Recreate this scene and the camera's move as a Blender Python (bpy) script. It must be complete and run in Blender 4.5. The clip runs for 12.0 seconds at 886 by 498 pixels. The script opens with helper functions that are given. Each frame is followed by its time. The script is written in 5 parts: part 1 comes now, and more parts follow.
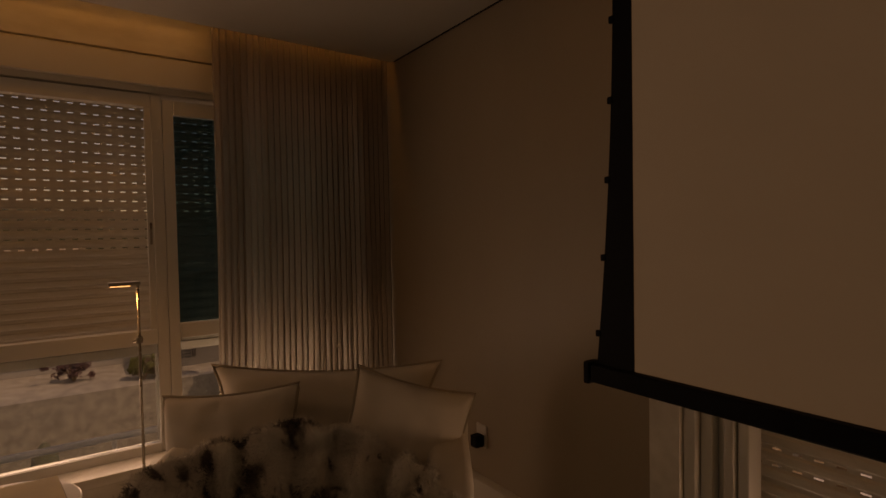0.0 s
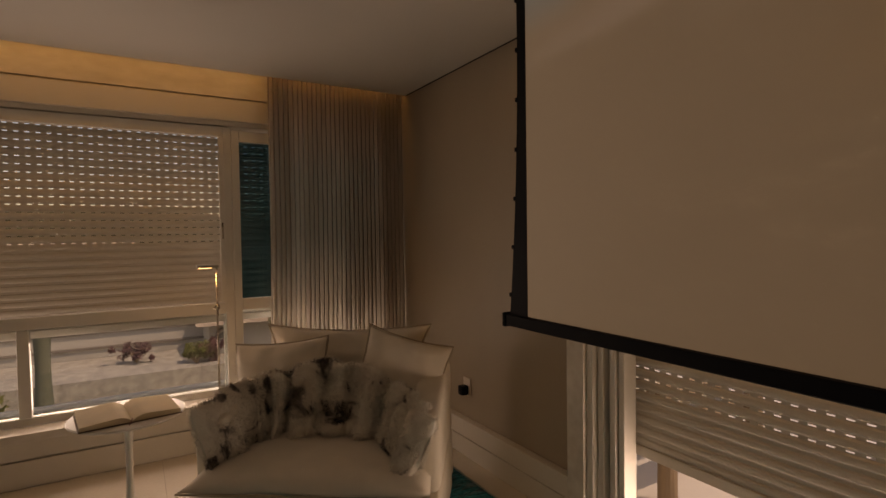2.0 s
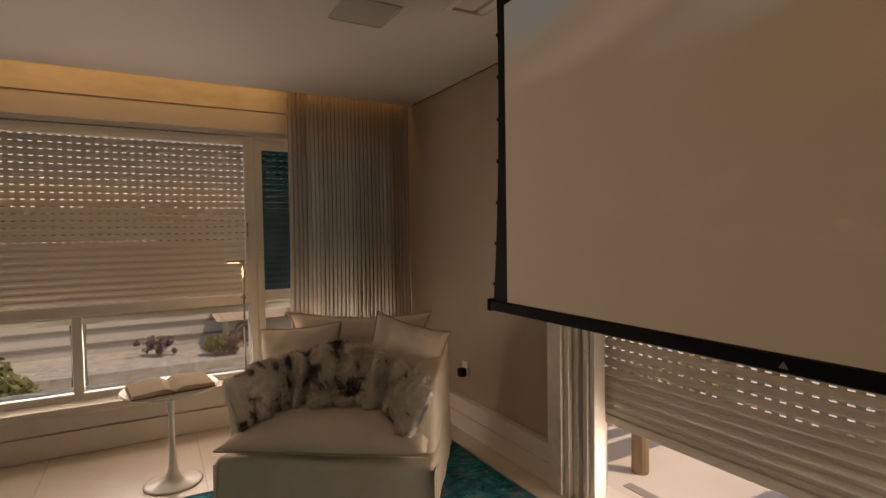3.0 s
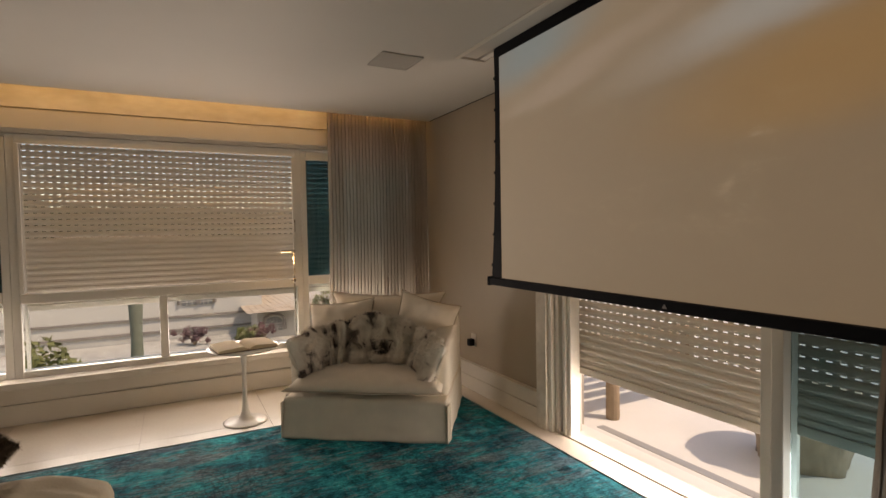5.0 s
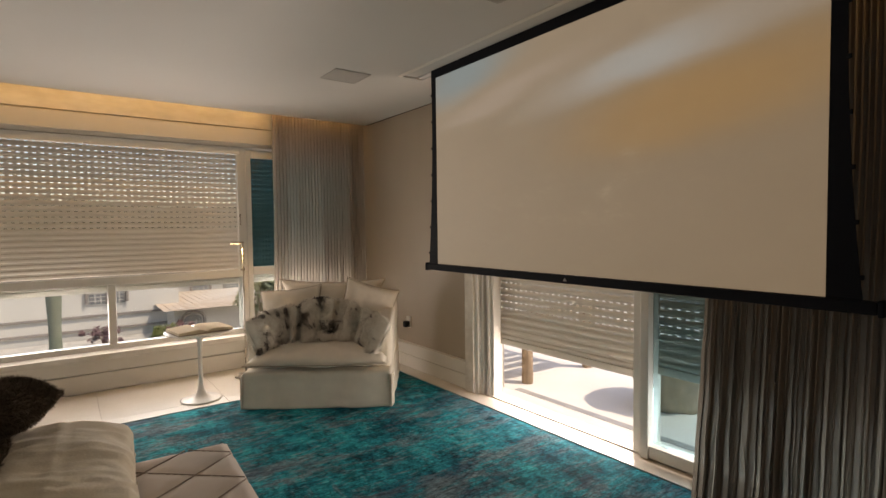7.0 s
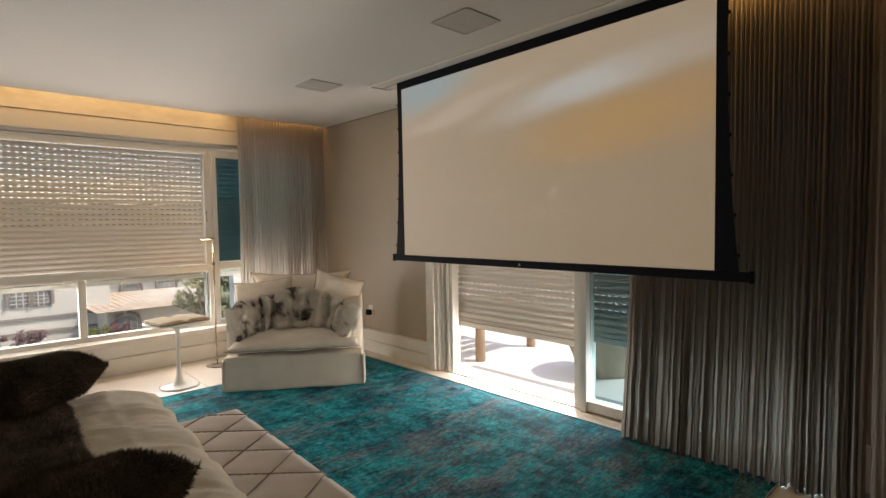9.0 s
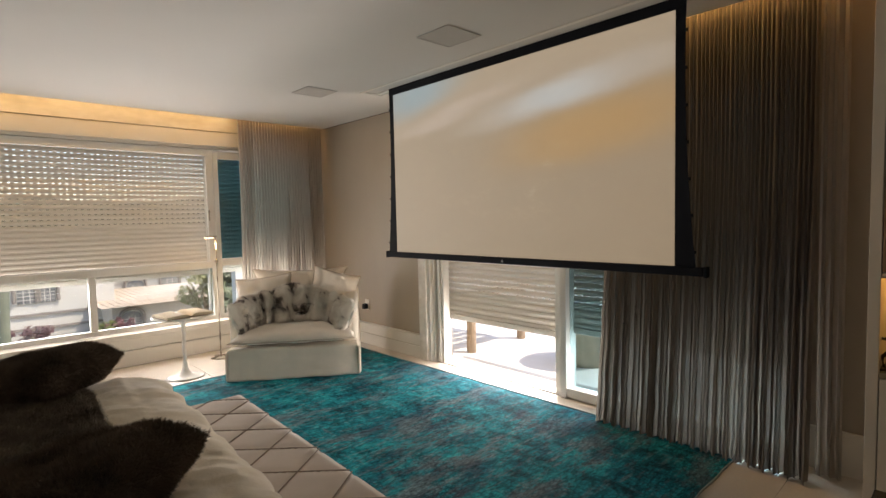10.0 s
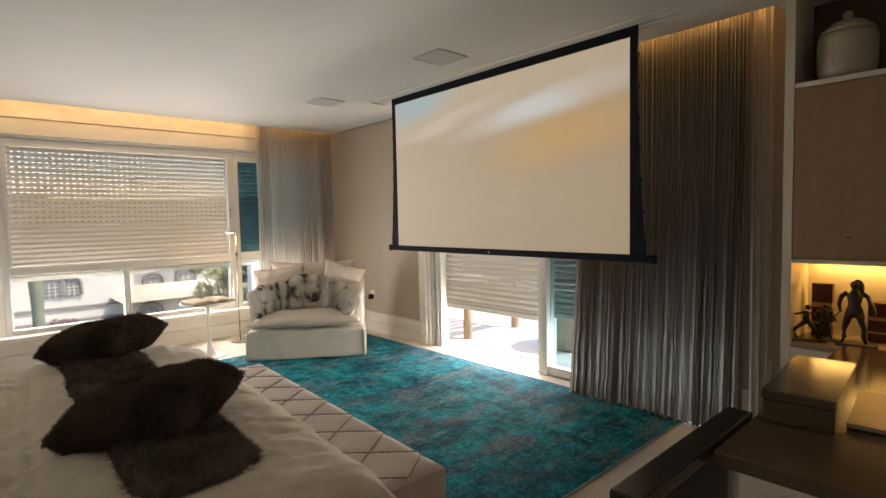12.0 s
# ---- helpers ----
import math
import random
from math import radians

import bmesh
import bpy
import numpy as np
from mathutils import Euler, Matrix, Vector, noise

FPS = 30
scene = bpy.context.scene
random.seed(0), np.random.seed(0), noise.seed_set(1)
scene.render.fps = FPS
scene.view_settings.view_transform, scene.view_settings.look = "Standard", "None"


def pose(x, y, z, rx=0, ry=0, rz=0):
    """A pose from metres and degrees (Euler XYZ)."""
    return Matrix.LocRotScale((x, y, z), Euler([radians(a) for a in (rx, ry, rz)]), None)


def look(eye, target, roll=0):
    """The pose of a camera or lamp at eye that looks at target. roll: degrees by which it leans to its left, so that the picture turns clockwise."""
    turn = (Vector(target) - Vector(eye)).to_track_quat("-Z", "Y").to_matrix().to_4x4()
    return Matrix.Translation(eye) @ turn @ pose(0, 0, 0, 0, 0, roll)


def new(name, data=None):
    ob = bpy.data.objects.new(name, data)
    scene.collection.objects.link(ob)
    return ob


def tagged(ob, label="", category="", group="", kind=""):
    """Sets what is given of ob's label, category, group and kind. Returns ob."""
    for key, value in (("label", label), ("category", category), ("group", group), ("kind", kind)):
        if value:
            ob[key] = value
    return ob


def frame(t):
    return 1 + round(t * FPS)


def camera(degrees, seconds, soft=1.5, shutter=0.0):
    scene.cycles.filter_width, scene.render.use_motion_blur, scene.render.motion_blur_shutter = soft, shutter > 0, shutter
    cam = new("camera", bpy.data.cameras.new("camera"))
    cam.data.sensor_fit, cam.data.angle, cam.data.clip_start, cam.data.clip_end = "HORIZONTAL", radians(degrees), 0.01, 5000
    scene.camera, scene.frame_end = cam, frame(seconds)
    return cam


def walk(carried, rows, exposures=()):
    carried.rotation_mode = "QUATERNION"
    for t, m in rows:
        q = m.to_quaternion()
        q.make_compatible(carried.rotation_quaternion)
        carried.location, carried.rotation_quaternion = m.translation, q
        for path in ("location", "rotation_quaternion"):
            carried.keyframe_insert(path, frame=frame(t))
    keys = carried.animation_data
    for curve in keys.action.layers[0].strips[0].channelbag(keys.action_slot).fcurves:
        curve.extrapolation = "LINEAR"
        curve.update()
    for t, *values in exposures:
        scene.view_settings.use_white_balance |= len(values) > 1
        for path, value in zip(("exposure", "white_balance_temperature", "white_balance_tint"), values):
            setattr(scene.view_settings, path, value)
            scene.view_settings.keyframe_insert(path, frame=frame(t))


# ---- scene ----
cam = camera(81.1, 12.0)
PATH = [
    (0, (-1.73, -2.913, 1.527), (-0.587, -1.273, 1.469), -1.1),
    (0.5, (-1.833, -3.13, 1.534), (-0.698, -1.484, 1.48), -0.7),
    (1, (-1.893, -3.352, 1.542), (-0.788, -1.686, 1.48), -1.0),
    (1.5, (-1.924, -3.566, 1.538), (-0.864, -1.871, 1.472), -1.0),
    (2, (-1.98, -3.765, 1.518), (-0.955, -2.049, 1.458), -0.8),
    (2.5, (-2.078, -3.976, 1.524), (-1.065, -2.252, 1.458), -0.8),
    (3, (-2.101, -4.166, 1.521), (-1.122, -2.423, 1.453), -0.9),
    (4.8, (-2.516, -4.842, 1.511), (-1.562, -3.085, 1.434), -0.5),
    (5, (-2.498, -4.942, 1.491), (-1.574, -3.17, 1.418), -1.0),
    (5.5, (-2.574, -5.096, 1.477), (-1.645, -3.326, 1.398), -1.1),
    (6, (-2.717, -5.261, 1.439), (-1.728, -3.524, 1.369), -1.1),
    (6.5, (-2.882, -5.35, 1.43), (-1.775, -3.685, 1.359), -0.8),
    (7, (-2.96, -5.39, 1.458), (-1.773, -3.783, 1.372), -0.7),
    (8.8, (-3.452, -5.613, 1.456), (-2.089, -4.154, 1.349), -1.0),
    (9, (-3.486, -5.646, 1.442), (-2.109, -4.199, 1.342), -1.0),
    (9.5, (-3.519, -5.785, 1.457), (-2.148, -4.333, 1.348), -1.2),
    (10, (-3.588, -5.904, 1.476), (-2.216, -4.453, 1.355), -1.3),
    (10.5, (-3.67, -6.01, 1.464), (-2.298, -4.56, 1.348), -1.2),
    (11, (-3.758, -6.124, 1.476), (-2.389, -4.672, 1.352), -1.4),
    (11.5, (-3.805, -6.265, 1.449), (-2.451, -4.798, 1.333), -1.2),
    (12, (-3.861, -6.394, 1.44), (-2.518, -4.916, 1.321), -1.2),
]
EXPOSURES = [
    (0.0, -1.44, 20000, 48),
    (0.5, -1.16, 18025, 45),
    (1.0, -0.89, 15450, 41),
    (1.5, -0.64, 13184, 38),
    (2.0, -0.34, 11639, 35),
    (2.5, -0.09, 10609, 32),
    (3.0, 0.09, 9888, 29),
    (5.0, 0.68, 8652, 23),
    (5.5, 0.78, 8446, 22),
    (6.5, 0.98, 8034, 20),
    (7.0, 1.05, 7879, 19),
    (9.0, 1.4, 7364, 17),
    (9.5, 1.52, 7261, 17),
    (12.0, 1.88, 7107, 16),
]
SKY, SUN, DAY_N, DAY_E, DAY_S, LED, NICHE = 0.15, 1.9, 13.5, 9.0, 4.2, 3.2, 1.3
SHUT_N, SHUT_E, PROJECTED, LAMP = 0.87, 0.44, 0.205, 0.6
walk(cam, [(t, look(e, g, r)) for t, e, g, r in PATH], EXPOSURES)

# ---- light ----
world = bpy.data.worlds.new("world")
scene.world = world
world.use_nodes = True
wn = world.node_tree.nodes
sky = wn.new("ShaderNodeTexSky")
sky.sky_type, sky.sun_disc = "NISHITA", False
sky.sun_elevation, sky.sun_rotation = radians(56), radians(140)
wn["Background"].inputs[1].default_value = SKY
world.node_tree.links.new(sky.outputs[0], wn["Background"].inputs[0])
sun = new("sun", bpy.data.lights.new("sun", "SUN"))
sun.data.energy, sun.data.angle, sun.data.color = SUN, radians(0.6), (1.0, 0.95, 0.87)
sun.matrix_world = look((3.6, -4.3, 8.3), (0, 0, 0))


def area(name, where, towards, sx, sy, watts, color):
    lamp = new(name, bpy.data.lights.new(name, "AREA"))
    lamp.data.shape, lamp.data.size, lamp.data.size_y = "RECTANGLE", sx, sy
    lamp.data.energy, lamp.data.color = watts, color
    lamp.matrix_world = look(where, towards)
    return lamp


# daylight in the openings under the raised shutters, and the warm strips in the coves
area("window_daylight", (-2.5, 0.40, 0.64), (-2.6, -2.0, 0.1), 2.1, 0.46, DAY_N, (0.97, 0.98, 1.0))
area("window_daylight_side", (-4.3, 0.40, 0.64), (-4.0, -2.0, 0.1), 1.1, 0.46, DAY_N * 0.6, (0.97, 0.98, 1.0))
area("door_daylight", (0.10, -2.85, 0.22), (-3.0, -2.85, 0.5), 1.25, 0.34, DAY_E, (1.0, 0.98, 0.95))
# no opening here: lamp added before the slats for light through their slots
area("shutter_daylight", (-2.5, 0.44, 1.62), (-2.5, -3.2, 1.60), 2.1, 1.1, DAY_S, (0.95, 0.97, 1.0))
area("side_door_daylight", (0.10, -4.4, 0.22), (-3.0, -4.4, 0.5), 1.5, 0.34, DAY_E * 0.5, (0.82, 0.95, 1.0))
area("corner_window_daylight", (-0.72, 0.41, 0.64), (-0.72, -3.0, 0.4), 1.0, 0.46, DAY_N * 0.6, (0.86, 0.96, 1.0))
# lamp added before the slats, boosted to light the corner curtain from behind
area("corner_curtain_backlight", (-0.72, 0.43, 1.62), (-0.72, -3.0, 1.62), 1.0, 1.1, DAY_S * 1.5, (1.0, 0.97, 1.0))
area("cove_strip_north", (-2.9, 0.082, 2.745), (-2.9, 0.15, 2.40), 5.6, 0.012, LED, (1.0, 0.60, 0.20))
area("cove_strip_east", (-0.275, -3.65, 2.745), (-0.20, -3.65, 2.40), 3.4, 0.012, LED * 1.15, (1.0, 0.60, 0.20))
area("niche_strip", (-0.120, -6.4, 1.136), (-0.155, -6.4, 0.7), 1.6, 0.012, NICHE, (1.0, 0.62, 0.16))


# ---- materials ----
def mat(name, color, rough=0.6, metal=0.0, vary=0.12, scale=6.0, bump=0.15, grain=90.0, stretch=(1, 1, 1), second=None, spec=0.5, sheen=0.0):
    m = bpy.data.materials.new(name)
    m.use_nodes = True
    n, l = m.node_tree.nodes, m.node_tree.links
    b = n["Principled BSDF"]
    co = n.new("ShaderNodeTexCoord")
    mp = n.new("ShaderNodeMapping")
    mp.inputs["Scale"].default_value = stretch
    l.new(co.outputs["Object"], mp.inputs["Vector"])
    big, fine = n.new("ShaderNodeTexNoise"), n.new("ShaderNodeTexNoise")
    big.inputs["Scale"].default_value, big.inputs["Detail"].default_value = scale, 5
    fine.inputs["Scale"].default_value, fine.inputs["Detail"].default_value = grain, 3
    for t in (big, fine):
        l.new(mp.outputs[0], t.inputs["Vector"])
    add = n.new("ShaderNodeMath")
    add.operation = "MULTIPLY_ADD"
    add.inputs[1].default_value = 0.35
    l.new(fine.outputs[0], add.inputs[0])
    l.new(big.outputs[0], add.inputs[2])
    ramp = n.new("ShaderNodeValToRGB")
    lo = [c * (1 - vary) for c in color]
    hi = [min(1, c * (1 + vary)) for c in (second or color)]
    ramp.color_ramp.elements[0].position, ramp.color_ramp.elements[1].position = 0.42, 0.92
    ramp.color_ramp.elements[0].color, ramp.color_ramp.elements[1].color = (*lo, 1), (*hi, 1)
    l.new(add.outputs[0], ramp.inputs[0])
    l.new(ramp.outputs[0], b.inputs["Base Color"])
    b.inputs["Metallic"].default_value = metal
    b.inputs["Specular IOR Level"].default_value = spec
    rr = n.new("ShaderNodeMapRange")
    rr.inputs["To Min"].default_value, rr.inputs["To Max"].default_value = max(0.02, rough * 0.85), min(1, rough * 1.12)
    l.new(big.outputs[0], rr.inputs[0])
    l.new(rr.outputs[0], b.inputs["Roughness"])
    if sheen:
        b.inputs["Sheen Weight"].default_value = sheen
    if bump:
        bp = n.new("ShaderNodeBump")
        bp.inputs["Strength"].default_value, bp.inputs["Distance"].default_value = bump, 0.004
        l.new(add.outputs[0], bp.inputs["Height"])
        l.new(bp.outputs[0], b.inputs["Normal"])
    return m


def cloth(name, color, through_light, weave=700.0, vary=0.1, open_weave=0.07):
    """Thin woven cloth that lets light through."""
    m = mat(name, color, 0.85, vary=vary, scale=3, grain=weave, bump=0.2, sheen=0.2, spec=0.2)
    n, l = m.node_tree.nodes, m.node_tree.links
    b, out = n["Principled BSDF"], n["Material Output"]
    tr, mix = n.new("ShaderNodeBsdfTranslucent"), n.new("ShaderNodeMixShader")
    tr.inputs[0].default_value = (*color, 1)
    mix.inputs[0].default_value = through_light
    l.new(b.outputs[0], mix.inputs[1])
    l.new(tr.outputs[0], mix.inputs[2])
    # the open weave lets some of the view straight through
    gap, mesh_mix = n.new("ShaderNodeBsdfTransparent"), n.new("ShaderNodeMixShader")
    mesh_mix.inputs[0].default_value = open_weave
    l.new(mix.outputs[0], mesh_mix.inputs[1])
    l.new(gap.outputs[0], mesh_mix.inputs[2])
    l.new(mesh_mix.outputs[0], out.inputs[0])
    return m


def glass(name, tint, gloss=0.06):
    m = bpy.data.materials.new(name)
    m.use_nodes = True
    n, l = m.node_tree.nodes, m.node_tree.links
    n.remove(n["Principled BSDF"])
    tr, gl, mix, fr = (n.new("ShaderNode" + k) for k in ("BsdfTransparent", "BsdfGlossy", "MixShader", "Fresnel"))
    tr.inputs[0].default_value = (*tint, 1)
    gl.inputs["Roughness"].default_value = 0.02
    fr.inputs[0].default_value = 1.45
    l.new(fr.outputs[0], mix.inputs[0])
    l.new(tr.outputs[0], mix.inputs[1])
    l.new(gl.outputs[0], mix.inputs[2])
    l.new(mix.outputs[0], n["Material Output"].inputs[0])
    return m


def glow(name, color, strength):
    m = bpy.data.materials.new(name)
    m.use_nodes = True
    b = m.node_tree.nodes["Principled BSDF"]
    b.inputs["Base Color"].default_value = (*color, 1)
    b.inputs["Emission Color"].default_value = (*color, 1)
    b.inputs["Emission Strength"].default_value = strength
    return m


M_WALL = mat("beige_wallcovering", (0.40, 0.335, 0.26), 0.42, vary=0.05, scale=2.2, grain=260, bump=0.10, stretch=(1, 1, 0.35), spec=0.4)
M_PAINT = mat("cream_paint", (0.70, 0.65, 0.57), 0.5, vary=0.03, scale=3, grain=160, bump=0.05)
# cream made paler on the unseen walls so that they bounce more light
M_CREAM = mat("bounce_cream_paint", (0.80, 0.76, 0.69), 0.6, vary=0.03, scale=3, grain=160, bump=0.05)
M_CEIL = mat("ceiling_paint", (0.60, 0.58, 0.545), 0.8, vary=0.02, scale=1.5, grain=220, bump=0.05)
M_TRIM = mat("white_lacquer", (0.72, 0.68, 0.61), 0.35, vary=0.03, scale=4, grain=120, bump=0.03)
M_MARBLE = mat("veined_marble", (0.62, 0.57, 0.49), 0.22, vary=0.06, scale=2.6, grain=14, bump=0.02, stretch=(0.6, 1.6, 1.6), second=(0.82, 0.79, 0.73))
M_FLOOR = mat("porcelain_tile", (0.60, 0.55, 0.48), 0.26, vary=0.05, scale=1.4, grain=60, bump=0.03, second=(0.66, 0.61, 0.54))
M_GROUT = mat("grout", (0.46, 0.42, 0.37), 0.9, vary=0.1, grain=200)
M_FRAME = mat("white_aluminium", (0.70, 0.68, 0.63), 0.38, vary=0.03, scale=3, grain=150, bump=0.03)
M_SLAT = mat("shutter_slat", (0.68, 0.63, 0.56), 0.5, vary=0.05, scale=2.0, grain=90, bump=0.05, stretch=(0.4, 1, 1))
# same taupe cloth twice: this copy is darkened for the shade it hangs in
M_TAUPE_SHADED = cloth("shaded_taupe_sheer", (0.26, 0.22, 0.185), 0.50, open_weave=0.035)
# lit copy for the brighter corner; the inner curtain has this tone itself
M_CORNER = cloth("pale_lit_taupe_sheer", (0.52, 0.455, 0.39), 0.5)
M_SHEER = cloth("white_sheer_cloth", (0.74, 0.72, 0.68), 0.5)
M_BLACK = mat("black_vinyl", (0.008, 0.009, 0.013), 0.7, vary=0.2, grain=300, bump=0.06, spec=0.15)
M_SOFA = mat("cream_linen", (0.76, 0.69, 0.585), 0.9, vary=0.07, scale=7, grain=420, bump=0.55, sheen=0.3, spec=0.2)
M_PIPING = mat("linen_piping", (0.46, 0.39, 0.30), 0.9, vary=0.1, grain=500, bump=0.3, spec=0.2)
M_BED = mat("cream_quilt", (0.68, 0.595, 0.46), 0.85, vary=0.07, scale=11, grain=120, bump=0.8, sheen=0.3, spec=0.2)
M_BENCH = mat("blush_velvet", (0.62, 0.53, 0.46), 0.8, vary=0.10, scale=5, grain=300, bump=0.12, sheen=0.6, spec=0.2)
M_STITCH = mat("bench_stitch", (0.34, 0.275, 0.23), 0.8, vary=0.1, grain=300)
M_RUNNER = mat("brown_grey_fur", (0.095, 0.078, 0.061), 0.9, vary=0.35, scale=7, grain=160, bump=0.6, spec=0.15, second=(0.19, 0.155, 0.12))
M_FUR = mat("dark_fur", (0.055, 0.045, 0.035), 0.9, vary=0.35, scale=5, grain=200, bump=0.6, spec=0.15, second=(0.16, 0.12, 0.088))
M_TABLE = mat("white_tulip_lacquer", (0.78, 0.76, 0.72), 0.2, vary=0.02, grain=60, bump=0.0)
M_CHROME = mat("brushed_nickel", (0.40, 0.36, 0.30), 0.28, metal=0.9, vary=0.05, grain=200, bump=0.02)
M_PAPER = mat("book_paper", (0.66, 0.55, 0.38), 0.8, vary=0.08, scale=8, grain=300, bump=0.1)
M_COVER = mat("book_cover", (0.10, 0.055, 0.03), 0.6, vary=0.2, grain=200)
M_WOOD = mat("veneer", (0.27, 0.165, 0.085), 0.38, vary=0.14, scale=3.0, grain=40, bump=0.04, stretch=(6, 6, 0.5))
M_DESK = mat("brown_lacquer", (0.105, 0.070, 0.042), 0.16, vary=0.06, scale=2, grain=80, bump=0.01)
M_DARK = mat("dark_lacquer", (0.035, 0.033, 0.032), 0.25, vary=0.1, grain=80, bump=0.01)
M_CABINET = mat("cabinet_lacquer", (0.62, 0.54, 0.43), 0.35, vary=0.03, scale=4, grain=120, bump=0.02)
M_GLASS = glass("clear_glass", (0.91, 0.93, 0.92))
M_TINT = glass("tinted_glass", (0.24, 0.40, 0.44))
M_LED = glow("led_strip", (1.0, 0.62, 0.22), 3.5)


# ---- building blocks ----
def box(bm, x0, x1, y0, y1, z0, z1, bevel=0.0, seg=2):
    r = bmesh.ops.create_cube(bm, size=1.0, matrix=Matrix.Translation(((x0 + x1) / 2, (y0 + y1) / 2, (z0 + z1) / 2)) @ Matrix.Diagonal((abs(x1 - x0), abs(y1 - y0), abs(z1 - z0), 1)))
    if bevel:
        edges = list({e for v in r["verts"] for e in v.link_edges})
        bmesh.ops.bevel(bm, geom=edges, offset=bevel, segments=seg, profile=0.6, affect="EDGES")
    return bm


def B(x0, x1, y0, y1, z0, z1, bevel=0.0, seg=2):
    return box(bmesh.new(), x0, x1, y0, y1, z0, z1, bevel, seg)


def lathe(profile, n=28, cx=0.0, cy=0.0, bm=None):
    """A solid of revolution from (radius, z) pairs."""
    bm = bm or bmesh.new()
    rings = []
    for r, z in profile:
        rings.append([bm.verts.new((cx + r * math.cos(2 * math.pi * i / n), cy + r * math.sin(2 * math.pi * i / n), z)) for i in range(n)])
    for a, b in zip(rings, rings[1:]):
        for i in range(n):
            bm.faces.new((a[i], a[(i + 1) % n], b[(i + 1) % n], b[i]))
    bm.faces.new(reversed(rings[0]))
    bm.faces.new(rings[-1])
    return bm


def tube(bm, pts, r, n=8):
    """A round bar along a line of points."""
    rings = []
    for i, p in enumerate(pts):
        a, b = Vector(pts[max(0, i - 1)]), Vector(pts[min(len(pts) - 1, i + 1)])
        d = (b - a).normalized()
        s = d.orthogonal().normalized() if abs(d.z) > 0.99 else d.cross(Vector((0, 0, 1))).normalized()
        u = s.cross(d)
        rr = r[i] if isinstance(r, (list, tuple)) else r
        rings.append([bm.verts.new(Vector(p) + rr * (math.cos(2 * math.pi * k / n) * s + math.sin(2 * math.pi * k / n) * u)) for k in range(n)])
    for a, b in zip(rings, rings[1:]):
        for k in range(n):
            bm.faces.new((a[k], a[(k + 1) % n], b[(k + 1) % n], b[k]))
    bm.faces.new(reversed(rings[0]))
    bm.faces.new(rings[-1])
    return bm


def mesh(name, bm, material, smooth=False):
    me = bpy.data.meshes.new(name)
    bmesh.ops.recalc_face_normals(bm, faces=bm.faces[:])
    bm.to_mesh(me)
    bm.free()
    me.materials.append(material)
    if smooth:
        for p in me.polygons:
            p.use_smooth = True
    return me


def part(name, bm, material, parent=None, label="", smooth=False, m=None):
    ob = new(name, mesh(name, bm, material, smooth))
    if parent:
        ob.parent = parent
    if m:
        ob.matrix_basis = m
    return tagged(ob, label) if label else ob


def piece(name, me, parent, m):
    ob = new(name, me)
    ob.parent = parent
    ob.matrix_basis = m
    return ob


def thing(name, m, label, category, group="", kind=""):
    ob = new(name)
    ob.empty_display_size = 0.1
    ob.matrix_basis = m
    return tagged(ob, label, category, group, kind)


def setting(name, bm, material, label, category, smooth=False):
    return tagged(part(name, bm, material, None, "", smooth), label, category, kind="structure")


# ---- the room ----
WX, SY, H = -6.0, -8.2, 2.65          # west wall, south wall, ceiling height
EX = -0.07                            # face of the east wall by the cabinet
EC = -0.025                           # face of its length by the corner
floor = setting("floor", B(WX - 0.2, 0.0, SY - 0.2, 0.27, -0.12, -0.006), M_GROUT, "grey grout bed under the pale stone tiles", "floor")
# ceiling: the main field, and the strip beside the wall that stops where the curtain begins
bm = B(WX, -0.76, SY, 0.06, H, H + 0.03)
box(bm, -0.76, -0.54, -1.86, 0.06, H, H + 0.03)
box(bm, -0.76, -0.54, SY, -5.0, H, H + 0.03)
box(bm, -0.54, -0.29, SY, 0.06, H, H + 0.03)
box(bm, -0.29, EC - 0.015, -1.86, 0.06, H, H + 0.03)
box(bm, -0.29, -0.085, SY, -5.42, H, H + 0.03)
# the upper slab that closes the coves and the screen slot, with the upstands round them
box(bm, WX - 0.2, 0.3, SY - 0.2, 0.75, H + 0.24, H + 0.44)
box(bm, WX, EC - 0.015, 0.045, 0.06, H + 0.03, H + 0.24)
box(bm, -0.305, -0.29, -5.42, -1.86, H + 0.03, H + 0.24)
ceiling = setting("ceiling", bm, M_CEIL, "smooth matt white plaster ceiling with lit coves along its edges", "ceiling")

# north wall: low wall, piers beside the windows, beam above
WN = 0.25
bm = B(WX - 0.2, 0.3, WN, 0.62, -0.12, 0.30)
box(bm, WX - 0.2, 0.3, 0.33, 0.62, 2.33, H + 0.24)
box(bm, WX - 0.2, -4.98, 0.33, 0.62, 0.30, 2.33)
box(bm, -0.055, 0.3, 0.33, 0.62, 0.30, 2.33)
wall_n = setting("wall_north", bm, M_PAINT, "cream painted window wall with a beam above the glazing", "wall")
part("beam_panel", B(WX, EC - 0.002, 0.29, 0.328, 2.36, 2.515, 0.004), M_TRIM, wall_n, "cream lacquered pelmet board")
part("cove_board", B(WX, EC - 0.002, 0.30, 0.328, 2.53, H + 0.23, 0.003), M_MARBLE, wall_n, "pale veined stone band under the cove light")
part("sill", B(WX, EC - 0.002, 0.175, 0.345, 0.292, 0.345, 0.006), M_MARBLE, wall_n, "veined white marble window sill")
part("baseboard", B(WX, EC - 0.002, 0.222, 0.248, 0.0, 0.165, 0.004), M_TRIM, wall_n, "tall cream lacquered skirting board")
part("upper_board", B(WX, EC - 0.002, 0.230, 0.248, 0.173, 0.288, 0.004), M_TRIM, wall_n)

